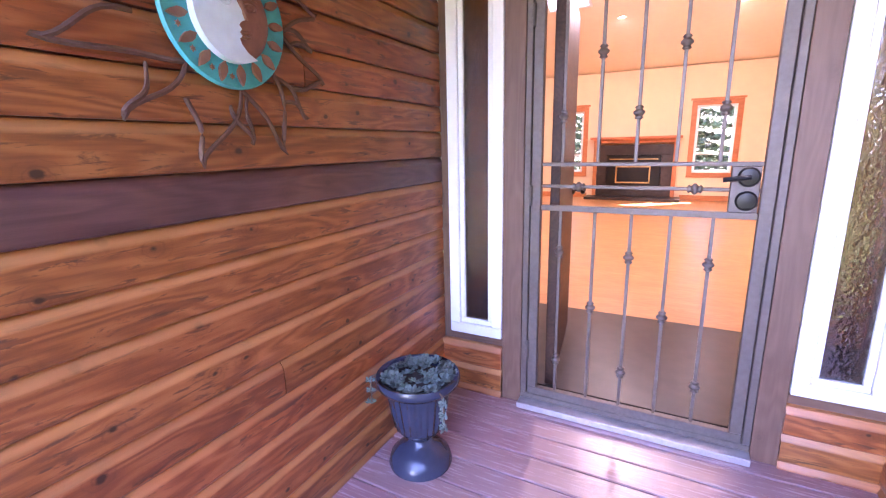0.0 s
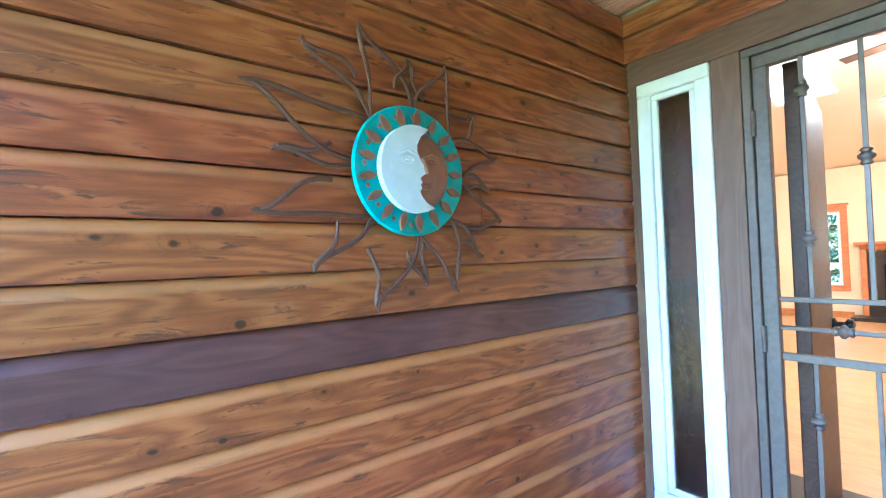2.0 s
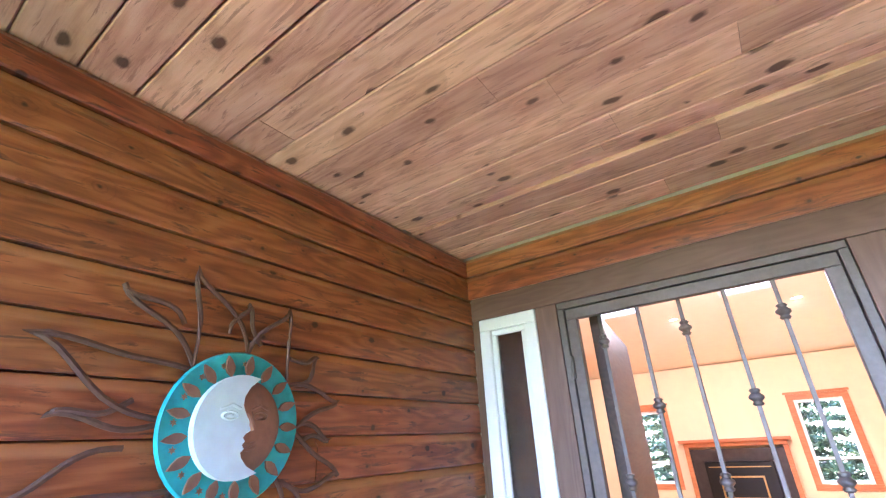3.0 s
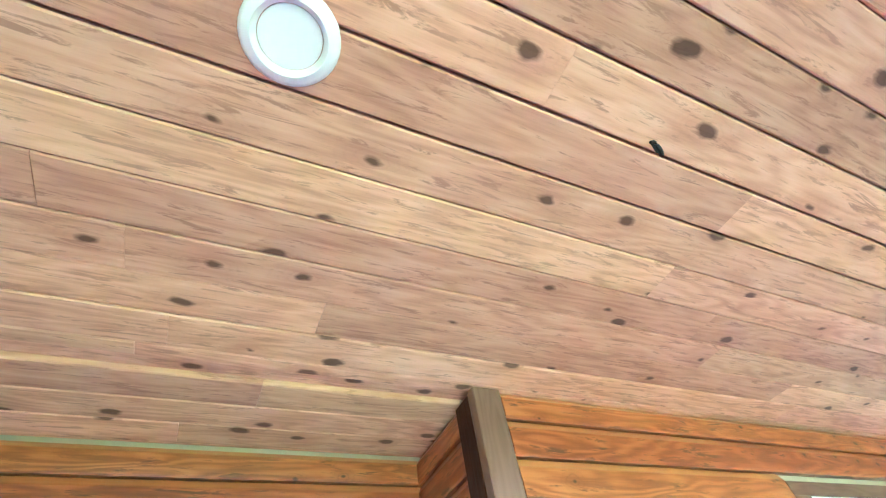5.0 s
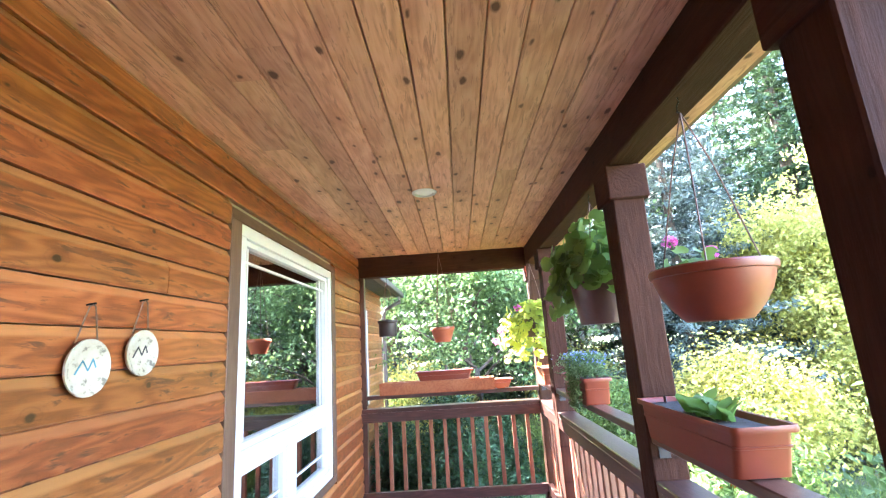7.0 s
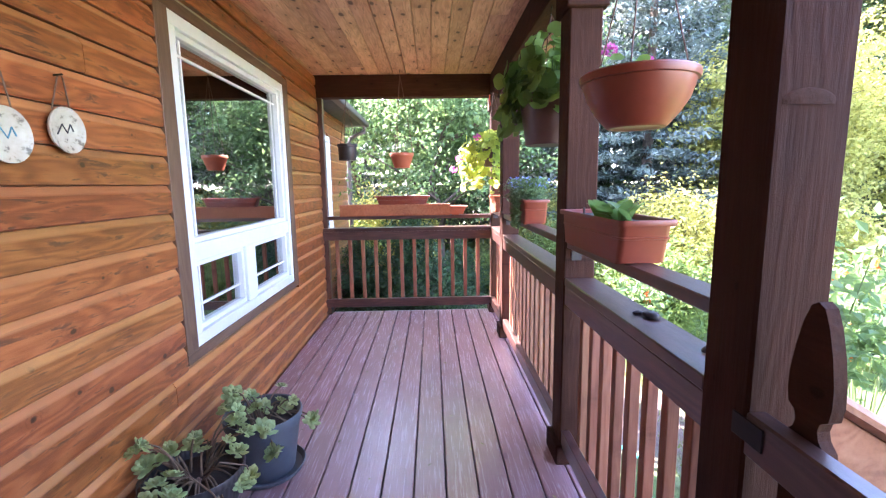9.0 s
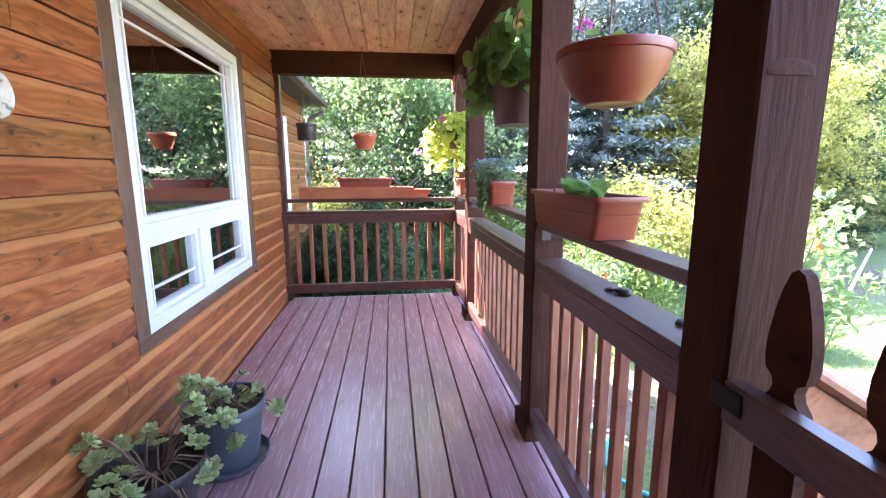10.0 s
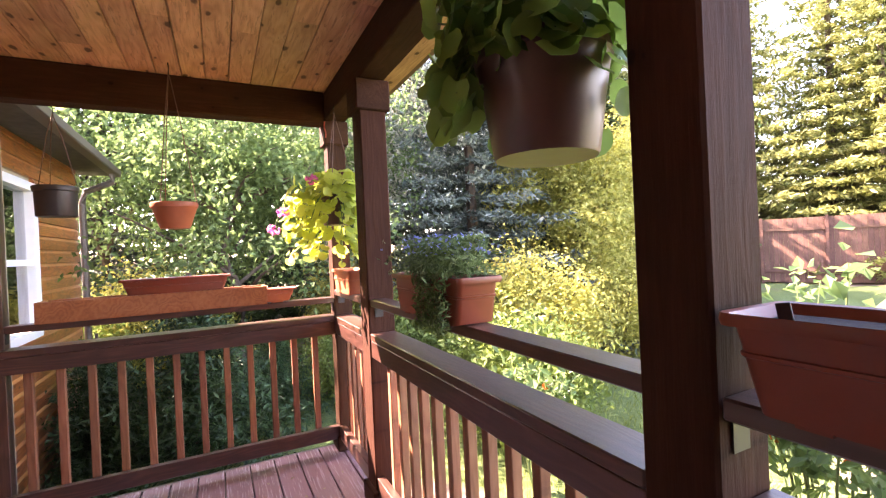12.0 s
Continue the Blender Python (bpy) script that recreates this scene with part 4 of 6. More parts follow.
def conifer(label, height, radius, mat, seed, whorls=26, needle=0.16, density=1.0):
    rng = np.random.default_rng(seed)
    t = thing("conifer", (0, 0, 0), label, "conifer", "garden conifers")
    part("trunk", tube([(0, 0, 0), (0.03, 0, height * 0.5), (0, 0.02, height)], 0.03 * height * 0.5, 8, taper=0.02), BARK, t, round_=True)
    centres, ups = [], []
    for w in range(whorls):
        q = w / whorls
        z = height * (0.03 + 0.95 * q)
        reach = radius * (1 - q) ** 0.85 * rng.uniform(0.8, 1.1) + 0.12
        k = int(6 + 5 * (1 - q))
        for b in range(k):
            a = 2 * math.pi * (b + rng.uniform(-0.3, 0.3)) / k + w
            r = reach * rng.uniform(0.7, 1.12)
            m = max(6, int(r / 0.06 * density))
            s = np.linspace(0.12, 1, m)
            droop = -0.28 * s * r + 0.16 * s ** 2.5 * r
            x, y = np.cos(a) * s * r, np.sin(a) * s * r
            for side in (-1, 0, 1):
                lat = side * (1 - s * 0.6) * r * 0.28 * s
                for j in range(2):
                    f = 1.0 if side == 0 else rng.uniform(0.3, 1.0, m)
                    centres.append(np.stack([x - np.sin(a) * lat * f, y + np.cos(a) * lat * f, z + droop - abs(side) * 0.05 + rng.normal(size=m) * 0.03], 1) + rng.normal(size=(m, 3)) * 0.03)
                    ups.append(np.tile([0, 0, 1.0], (m, 1)))
    part("crown", leaf_cloud("crown", np.concatenate(centres), np.concatenate(ups), needle, needle * 0.28, rng, mat, 0.1), mat, t)
    return t


def bush(name, label, radius, height, count, mat, seed, leaf=(0.07, 0.04), clump=0.16):
    rng = np.random.default_rng(seed)
    t = thing(name, (0, 0, 0), label, "bush", "garden bushes")
    for k in range(7):
        a = k * 0.9
        part("stem", tube([(0, 0, 0), (radius * 0.4 * math.cos(a), radius * 0.4 * math.sin(a), height * 0.45), (radius * 0.75 * math.cos(a), radius * 0.75 * math.sin(a), height * 0.8)], 0.015, 5, taper=0.004), BARK, t)
    n = count // 40
    d = rng.normal(size=(n, 3))
    d /= np.linalg.norm(d, axis=1)[:, None]
    base = d * (rng.uniform(0.25, 1, n) ** 0.5)[:, None] * [radius, radius, height * 0.5] + [0, 0, height * 0.52]
    c = np.repeat(base, 40, 0)
    off = rng.normal(size=c.shape) * clump
    c = c + off
    keep = c[:, 2] > 0.02
    part("foliage", leaf_cloud("foliage", c[keep], (off / clump + [0, 0, 0.7])[keep], leaf[0], leaf[1], rng, mat), mat, t)
    return t


L_GREEN = leafy("mid green leaves", (0.035, 0.075, 0.025), (0.17, 0.25, 0.085), 0.4)
L_YELLOW = leafy("yellow-green leaves", (0.12, 0.13, 0.025), (0.46, 0.43, 0.11), 0.45)
L_LIME = leafy("lime leaves", (0.055, 0.095, 0.02), (0.24, 0.31, 0.075), 0.4)
L_SPRUCE = leafy("blue-green needles", (0.03, 0.05, 0.04), (0.15, 0.18, 0.145), 0.15)
L_FIR = leafy("dark green needles", (0.015, 0.032, 0.015), (0.07, 0.115, 0.045), 0.15)
L_LARCH = leafy("yellow-green needles", (0.06, 0.075, 0.02), (0.24, 0.25, 0.08), 0.3)
L_GREY = leafy("pale grey-green leaves", (0.22, 0.23, 0.16), (0.52, 0.52, 0.42), 0.35)

spruce = conifer("blue-green spruce with drooping branches in the garden", 9.0, 2.6, L_SPRUCE, 11, needle=0.15, density=1.2)
spruce.matrix_basis = pose(9.0, -3.6, GROUND)
fir = conifer("tall dark green fir behind the garden", 14.0, 3.2, L_FIR, 12, whorls=34, needle=0.24, density=0.7)
fir.matrix_basis = pose(15.0, 1.0, GROUND)
maple = broadleaf("airy green broadleaf tree beyond the porch end", 4.8, 2.0, 18, 250, 44, 0.17, L_GREEN, 13, (0.085, 0.05))
maple.matrix_basis = pose(8.6, 0.5, GROUND)
birch = broadleaf("yellow-green broadleaf tree in the sun", 4.4, 1.7, 18, 420, 44, 0.14, L_YELLOW, 14, (0.095, 0.05))
birch.matrix_basis = pose(8.4, -5.6, GROUND)
olive = broadleaf("pale grey-green tree in the sun", 5.0, 1.9, 16, 280, 40, 0.2, L_GREY, 15)
olive.matrix_basis = pose(12.2, -2.3, GROUND) @ Matrix.Scale(1.6, 4)
# Four firs past y 15 stand outside the far windows, added to shade them.
for x, y, s, a in ((13.5, -4.5, 1.0, 40), (12.0, -8.5, 1.1, 90), (16.5, -14.0, 0.9, 10), (3.0, 15.5, 0.8, 70), (0.2, 16.5, 0.8, 170), (5.5, 18.5, 1.0, 230), (-3.0, 17.0, 0.8, 300), (17.0, -1.5, 1.1, 77), (15.5, 5.5, 1.0, 140), (20.0, -12.0, 1.1, 60), (18.5, -22.0, 1.2, 15), (10.0, -26.0, 1.1, 80), (23.0, -17.0, 1.2, 33), (5.5, -27.0, 1.0, 99)):
    copy_thing(fir, pose(x, y, GROUND, 0, 0, a) @ Matrix.Scale(s, 4))
for x, y, s, a in ((13.0, -6.5, 1.0, 30), (11.8, 3.2, 0.9, 200)):
    copy_thing(spruce, pose(x, y, GROUND, 0, 0, a) @ Matrix.Scale(s, 4))
for x, y, s, a in ((11.0, 2.4, 1.25, 80), (10.8, -0.9, 1.2, 160), (11.8, -11.5, 1.3, 45)):
    copy_thing(maple, pose(x, y, GROUND, 0, 0, a) @ Matrix.Scale(s, 4))
for x, y, s, a in ((9.6, -8.0, 1.0, 60),):
    copy_thing(birch, pose(x, y, GROUND, 0, 0, a) @ Matrix.Scale(s, 4))

larch = conifer("sunlit yellow-green larch beyond the lawn", 9.0, 2.9, L_LARCH, 16, whorls=24, needle=0.2, density=0.9)
larch.matrix_basis = pose(11.0, -9.4, GROUND)
for x, y, s, a in ((5.6, -20.0, 1.1, 70), (14.5, -12.5, 1.2, 150), (17.0, -17.0, 1.4, 200), (13.2, -20.5, 1.55, 20), (9.2, -22.0, 1.5, 111), (16.5, -20.5, 1.6, 66), (11.0, -22.5, 1.75, 150)):
    copy_thing(larch, pose(x, y, GROUND, 0, 0, a) @ Matrix.Scale(s, 4))

L_JUNIPER = leafy("deep green juniper sprays", (0.012, 0.034, 0.012), (0.06, 0.125, 0.04), 0.15)
shrub = conifer("low dark green spreading juniper behind the end railing", 1.75, 1.05, L_JUNIPER, 21, whorls=15, needle=0.085, density=2.0)
shrub.matrix_basis = pose(6.45, 0.95, GROUND)
for x, y, q, a in ((6.9, 1.75, 0.7, 80), (7.3, 0.2, 0.62, 200)):
    copy_thing(shrub, pose(x, y, GROUND, 0, 0, a) @ Matrix.Scale(q, 4))
gold = bush("garden_bush", "sunlit yellow-green garden bush", 0.95, 1.7, 12000, L_YELLOW, 22)
gold.matrix_basis = pose(6.6, -3.0, GROUND)
lime = bush("garden_bush", "lime green leafy garden bush", 0.7, 1.1, 9000, L_LIME, 23)
lime.matrix_basis = pose(5.4, -1.9, GROUND)
for x, y, s in ((7.4, -1.7, 1.1), (4.3, -3.4, 0.5), (8.3, 2.6, 1.2), (7.6, -0.6, 0.7)):
    copy_thing(lime, pose(x, y, GROUND, 0, 0, x * 40) @ Matrix.Scale(s, 4))
for x, y, s in ((7.0, -5.2, 1.0), (9.2, 1.5, 1.0), (9.8, -1.6, 1.0)):
    copy_thing(gold, pose(x, y, GROUND, 0, 0, x * 50) @ Matrix.Scale(s, 4))


# ---- the house wing past the porch ----
def wing():
    w = wall("wall_wing", openings_wall(5.095, 7.86, 2.10, 2.24, GROUND, 2.45, [(5.8, 6.55, 0.8, 1.95)]), "brown log siding wall of the house wing")
    siding(w, (7.86, 2.10, 0), (-1, 0, 0), 180, 2.76, 2.42, [(1.25, 2.12, 0.70, 2.03)], z_from=BASE - 4 * COURSE)
    win = thing("window_6", (0, 0, 0), "white window in the house wing", "window", kind="structure")
    part("window_frame", frame_bars(5.74, 6.61, 0.74, 2.01, 0.07, 2.05, 2.2), WHITE, win)
    pane("pane", 5.81, 6.54, 0.81, 1.94, 2.12, GLASS, win)
    part("meeting_rail", box(5.81, 6.54, 2.07, 2.11, 1.33, 1.38), WHITE, win)
    bm = bmesh.new()
    outline = [(1.80, 2.34), (1.80, 2.42), (4.5, 3.7), (4.5, 3.62), (2.1, 2.46), (2.1, 2.34)]
    a = [bm.verts.new((4.99, y, z)) for y, z in outline]
    b = [bm.verts.new((8.15, y, z)) for y, z in outline]
    bm.faces.new(a[::-1])
    bm.faces.new(b)
    for k in range(6):
        bm.faces.new((a[k], a[(k + 1) % 6], b[(k + 1) % 6], b[k]))
    tagged(part("roof", bm, SHINGLE), "grey shingled roof of the house wing", "roof", kind="structure")
    g = thing("gutter", (5.0, 1.748, 2.335), "dark brown metal gutter with a downpipe", "gutter")
    part("trough", box(0, 3.13, -0.05, 0.05, -0.01, 0.075, 0.01), IRON, g)
    part("downpipe", tube([(2.92, 0.0, -0.01), (2.92, 0.0, -0.10), (2.9, 0.25, -0.22), (2.9, 0.28, -0.35), (2.9, 0.28, GROUND - 2.32)], 0.035, 8), IRON, g, round_=True)


wing()



# ---- garden things ----
FENCE = wood("weathered fence board", (0.08, 0.035, 0.025), (0.13, 0.06, 0.042), (0.18, 0.09, 0.065), rough=0.8, knots=0.3, vary=0.3)


def fence():
    t = thing("fence", pose(10.4, -17.7, GROUND, 0, 0, 25), "brown board fence across the garden", "fence")
    me = mesh_of("fence_board", box(-1.15, 1.15, -0.009, 0.009, -0.068, 0.068, 0.002))
    for k in range(40):
        part("fence_board", me, FENCE, t, at=pose(-2.8 + k * 0.14, 0, 1.2, 0, 90, 0))
    for k in range(4):
        part("fence_post", box(-2.9 + k * 1.85, -2.81 + k * 1.85, 0.011, 0.1, 0, 2.4, 0.004), FENCE, t)
    for z in (0.4, 1.9):
        part("fence_rail", box(-2.85, 2.75, 0.0105, 0.05, z, z + 0.09, 0.003), FENCE, t)


fence()


def shed():
    t = thing("shed", pose(14.9, -23.3, GROUND, 0, 0, 25), "pale pink shed with a low roof behind the fence", "shed")
    pinkish = plain("faded pink boards", (0.5, 0.36, 0.31), 0.8, grain=0.12)
    part("wall", box(-1.6, 1.6, -1.2, 1.2, 0, 2.3, 0.01), pinkish, t)
    bm = bmesh.new()
    pts = [(-1.8, 2.3), (0, 3.0), (1.8, 2.3), (1.8, 2.4), (0, 3.12), (-1.8, 2.4)]
    part("roof", extrude(pts, -1.4, 1.4, bm), SHINGLE, t)
    part("door", box(-0.45, 0.45, -1.23, -1.201, 0.02, 2.0, 0.004), WHITE, t)


shed()
HOSE = plain("turquoise garden hose", (0.02, 0.4, 0.38), 0.4, grain=0.1)
tagged(part("garden_hose", tube([(3.6 - 0.12 * k, -0.55 - 0.02 * k + 0.10 * math.sin(k * 0.9), GROUND + 0.02) for k in range(16)], 0.014, 7), HOSE, round_=True), "turquoise garden hose lying on the ground", "garden hose")


def watering_can():
    t = thing("watering_can", (5.9, -5.3, GROUND), "grey-green metal watering can standing on the lawn", "watering can")
    m = plain("grey-green metal", (0.13, 0.2, 0.16), 0.5, 0.3)
    part("body", lathe([(0, 0), (0.11, 0), (0.12, 0.02), (0.115, 0.24), (0.1, 0.27), (0.03, 0.275), (0, 0.275)], 28), m, t, round_=True)
    part("spout", tube([(0.11, 0, 0.06), (0.2, 0, 0.16), (0.3, 0, 0.3)], 0.022, 10, taper=0.014), m, t, round_=True)
    part("handle", tube([(-0.1, 0, 0.06), (-0.2, 0, 0.14), (-0.18, 0, 0.28), (-0.06, 0, 0.34), (0.04, 0, 0.275)], 0.01, 8), m, t, round_=True)


watering_can()
PIPE = plain("grey steel pipe", (0.42, 0.42, 0.42), 0.4, 0.6)
tagged(part("garden_pole", tube([(4.6, -4.3, GROUND + 0.03), (5.6, -5.9, GROUND + 0.75)], 0.018, 8), PIPE, round_=True), "grey metal pole leaning over the lawn", "pole")


def rose_bush(x, y, s, seed):
    rng = np.random.default_rng(seed)
    t = thing("rose_bush", pose(x, y, GROUND), "leggy sunlit rose bush with a few orange and red blooms", "bush", "rose bushes")
    tips = []
    for k in range(9):
        a, r = k * 2.4, rng.uniform(0.15, 0.45) * s
        p = [(0.05 * math.cos(a), 0.05 * math.sin(a), 0), (r * 0.5 * math.cos(a), r * 0.5 * math.sin(a), 0.75 * s), (r * math.cos(a + 0.3), r * math.sin(a + 0.3), rng.uniform(1.1, 1.75) * s)]
        part("cane", tube(p, 0.009, 6, taper=0.003), GREENSTEM_, t)
        tips += [np.array(p[1]) * (1 - q) + np.array(p[2]) * q for q in np.linspace(0, 1, 9)]
    c = np.repeat(np.array(tips), 9, 0)
    c = c + rng.normal(size=c.shape) * 0.07
    part("foliage", leaf_cloud("foliage", c, rng.normal(size=c.shape) * 0.5 + [0, 0, 1], 0.085, 0.055, rng, L_GREEN, 0.2), L_GREEN, t)
    red = leafy("orange-red petals", (0.5, 0.06, 0.02), (0.8, 0.25, 0.04), 0.3)
    for k in range(5):
        n = 26
        d = rng.normal(size=(n, 3))
        d /= np.linalg.norm(d, axis=1)[:, None]
        p = tips[int(rng.integers(0, len(tips)))]
        part("bloom", leaf_cloud("bloom", d * 0.022, d, 0.035, 0.03, rng, red), red, t, at=pose(p[0], p[1], p[2] + 0.03))


GREENSTEM_ = plain("green cane", (0.11, 0.15, 0.05), 0.6)
rose_bush(2.75, -1.75, 1.0, 81)
rose_bush(3.3, -2.6, 0.9, 82)
rose_bush(4.4, -1.35, 0.6, 83)


def lawn():
    rng = np.random.default_rng(91)
    n = 42000
    x, y = rng.uniform(1.0, 12.0, n), rng.uniform(-9.0, -0.9, n)
    gm = leafy("grass blades", (0.07, 0.11, 0.02), (0.24, 0.28, 0.07), 0.3)
    h = rng.uniform(0.03, 0.08, n)
    a = rng.uniform(0, 6.28, n)
    z = np.full(n, GROUND - 0.01)
    dx, dy = np.cos(a) * 0.006, np.sin(a) * 0.006
    lean = rng.normal(size=(n, 2)) * 0.02
    v = np.stack([np.stack([x - dx, y - dy, z], 1), np.stack([x + dx, y + dy, z], 1), np.stack([x + lean[:, 0], y + lean[:, 1], z + h], 1)], 1).reshape(-1, 3)
    me = bpy.data.meshes.new("grass")
    me.from_pydata(v.tolist(), [], np.arange(3 * n).reshape(-1, 3).tolist())
    tagged(part("grass", me, gm), "sunlit grass of the lawn", "grass", kind="stuff")


lawn()


# ---- wall art in the entry ----
TURQ = plain("weathered turquoise enamel", (0.04, 0.38, 0.40), 0.45, grain=0.45, scale=22)
COPPER = plain("copper-brown enamel", (0.24, 0.115, 0.065), 0.5, 0.1, grain=0.3, scale=40)
MOONW = plain("pale weathered enamel", (0.60, 0.72, 0.74), 0.5, grain=0.12, scale=25)


def wall_art():
    t = thing("wall_art", pose(-0.928, 1.104, 1.605, 0, 0, 90), "turquoise and copper moon and sun metal wall art", "wall art")
    R = 0.176
    disc = part("disc", moved(lathe([(0, 0.034), (R * 0.5, 0.032), (R - 0.012, 0.026), (R - 0.004, 0.028), (R, 0.022), (R, 0.017), (0, 0.010)], 64), pose(0, 0, 0, 90, 0, 0)), TURQ, t, round_=True)
    dome = [(0, 0.052), (0.05, 0.05), (0.09, 0.044), (0.108, 0.036), (0.112, 0.03), (0.0, 0.03)]
    part("sun_half", moved(lathe(dome, 48), pose(0.004, 0, 0, 90, 0, 0)), COPPER, t, "copper-brown sun half", round_=True)
    arc = [(0.108 * math.cos(a) - 0.006, 0.116 * math.sin(a)) for a in [math.pi * (0.42 + 1.16 * k / 30) for k in range(31)]]
    inner = [(0.050, -0.103), (0.022, -0.088), (0.006, -0.070), (0.002, -0.058), (0.010, -0.050), (0.004, -0.042), (0.011, -0.034), (0.004, -0.026), (0.010, -0.018), (0.024, -0.010), (0.021, 0.002), (0.006, 0.026), (-0.003, 0.044), (-0.003, 0.064), (0.010, 0.088), (0.036, 0.110)]
    moon = part("moon_half", extrude(arc + inner, -0.056, -0.034), MOONW, t, "pale blue-white crescent", round_=True)
    for side, mat, holder, y in ((-0.034, MOONW, moon, -0.056), (0.046, COPPER, t, -0.049)):
        lid = moved(lathe([(0.014, 0.0), (0.018, 0.004), (0.023, 0.0)], 20), pose(side, y, 0.022, 90, 0, 0) @ Matrix.Diagonal((1.0, 0.5, 1.0, 1.0)))
        part("eye_ring", lid, mat, holder, round_=True)
        part("eye", moved(lathe([(0, 0.004), (0.006, 0.003), (0.009, 0.0)], 14), pose(side, y, 0.022, 90, 0, 0) @ Matrix.Diagonal((1.0, 0.55, 1.0, 1.0))), mat, holder, round_=True)
        part("brow", tube([(side - 0.026, y, 0.036), (side, y - 0.003, 0.047), (side + 0.024, y, 0.038)], 0.004, 6), mat, holder, round_=True)
    part("nose", tube([(0.018, -0.048, 0.030), (0.024, -0.053, 0.004), (0.028, -0.053, -0.010)], 0.008, 8), COPPER, t, round_=True)
    for z in (-0.040, -0.050):
        part("lip", tube([(0.010, -0.050, z), (0.026, -0.052, z - 0.002), (0.042, -0.046, z + 0.004)], 0.005, 6), COPPER, t, round_=True)
    petal = [(0.0, 0.0), (0.009, 0.012), (0.0115, 0.024), (0.007, 0.040), (0.0, 0.052), (-0.007, 0.040), (-0.0115, 0.024), (-0.009, 0.012)]
    me = mesh_of("petal", extrude(petal, -0.008, 0.0))
    for k in range(17):
        a = 2 * math.pi * k / 17 + 0.1
        part("petal", me, COPPER, disc, at=pose(0.116 * math.sin(a), -0.0285, 0.116 * math.cos(a), 0, math.degrees(a), 0))
    star = mesh_of("star", extrude([((0.008 if j % 2 == 0 else 0.0035) * math.sin(j * math.pi / 6), (0.008 if j % 2 == 0 else 0.0035) * math.cos(j * math.pi / 6)) for j in range(12)], -0.004, 0.0))
    for k in range(9):
        a = math.radians(185 + k * 22)
        part("star", star, COPPER, disc, at=pose(0.146 * math.sin(a), -0.0275, 0.146 * math.cos(a)))
    # flames of flat wire: angle and radius (in disc radii) of the root, of the tip and of the other root
    flames = ((131, 1.0, 111, 2.26, 85, 1.0), (100, 1.28, 90, 1.74, 76, 1.19), (85, 1.0, 68, 1.95, 37, 0.98), (131, 1.0, 135, 2.35, 124, 1.55), (135, 1.0, 159, 2.6, 175, 1.0),
              (167, 1.32, 177, 2.08, 179, 1.0), (190, 1.3, 196, 2.42, 226, 0.98), (213, 1.45, 223, 2.16, 227, 0.98), (237, 1.4, 253, 2.18, 277, 1.0), (266, 1.23, 277, 1.79, 282, 1.09),
              (278, 1.0, 295, 2.13, 318, 1.0), (310, 1.44, 317, 1.98, 318, 1.1), (322, 1.38, 339, 2.05, 357, 1.0), (349, 1.15, 354, 1.72, 362, 1.09), (358, 1.0, 373, 1.92, 397, 0.98), (391, 1.24, 398, 1.75, 411, 1.31))
    for k, (a0, r0, a1, r1, a2, r2) in enumerate(flames):
        run = []
        for ang, rad, order in ((a0, r0, range(11)), (a2, r2, range(9, -1, -1))):
            for j in order:
                q = j / 10
                w = 1 - (1 - q) ** 1.55
                bow = (4.0 if k % 3 else -4.0) * math.sin(1.5 * math.pi * q) * (1 - q) ** 0.5
                a, r = radians(ang + (a1 - ang) * w + bow), R * (rad + (r1 - rad) * q)
                run.append((r * math.cos(a), -0.012 - 0.008 * math.sin(3 * q), r * math.sin(a)))
        part("ray", tube(run, 0.0042, 6, flat=1.6), WIRE, t, "rusty brown wire flame")


wall_art()


# ---- plants in pots ----
SUCC = leafy("grey-green succulent leaves", (0.26, 0.36, 0.14), (0.62, 0.74, 0.36), 0.3, 0.35)
SUCC_DARK = leafy("dusky succulent leaves", (0.06, 0.09, 0.08), (0.26, 0.34, 0.28), 0.1, 0.4)
GERA = leafy("geranium leaves", (0.06, 0.12, 0.025), (0.22, 0.34, 0.08), 0.4)
# Paler, yellower copy of GERA; the sun's brightness is put into its colour.
GERA_SUNLIT = leafy("sunlit geranium leaves", (0.2, 0.27, 0.03), (0.5, 0.55, 0.10), 0.55)
PINK = leafy("pink petals", (0.6, 0.04, 0.3), (0.8, 0.2, 0.5), 0.35)
LOBELIA = leafy("blue lobelia petals", (0.16, 0.2, 0.5), (0.3, 0.36, 0.7), 0.3)
STEM = plain("dry brown stem", (0.13, 0.085, 0.05), 0.8, grain=0.3, scale=60)
GREENSTEM = plain("green stem", (0.10, 0.17, 0.05), 0.6, grain=0.2, scale=60)


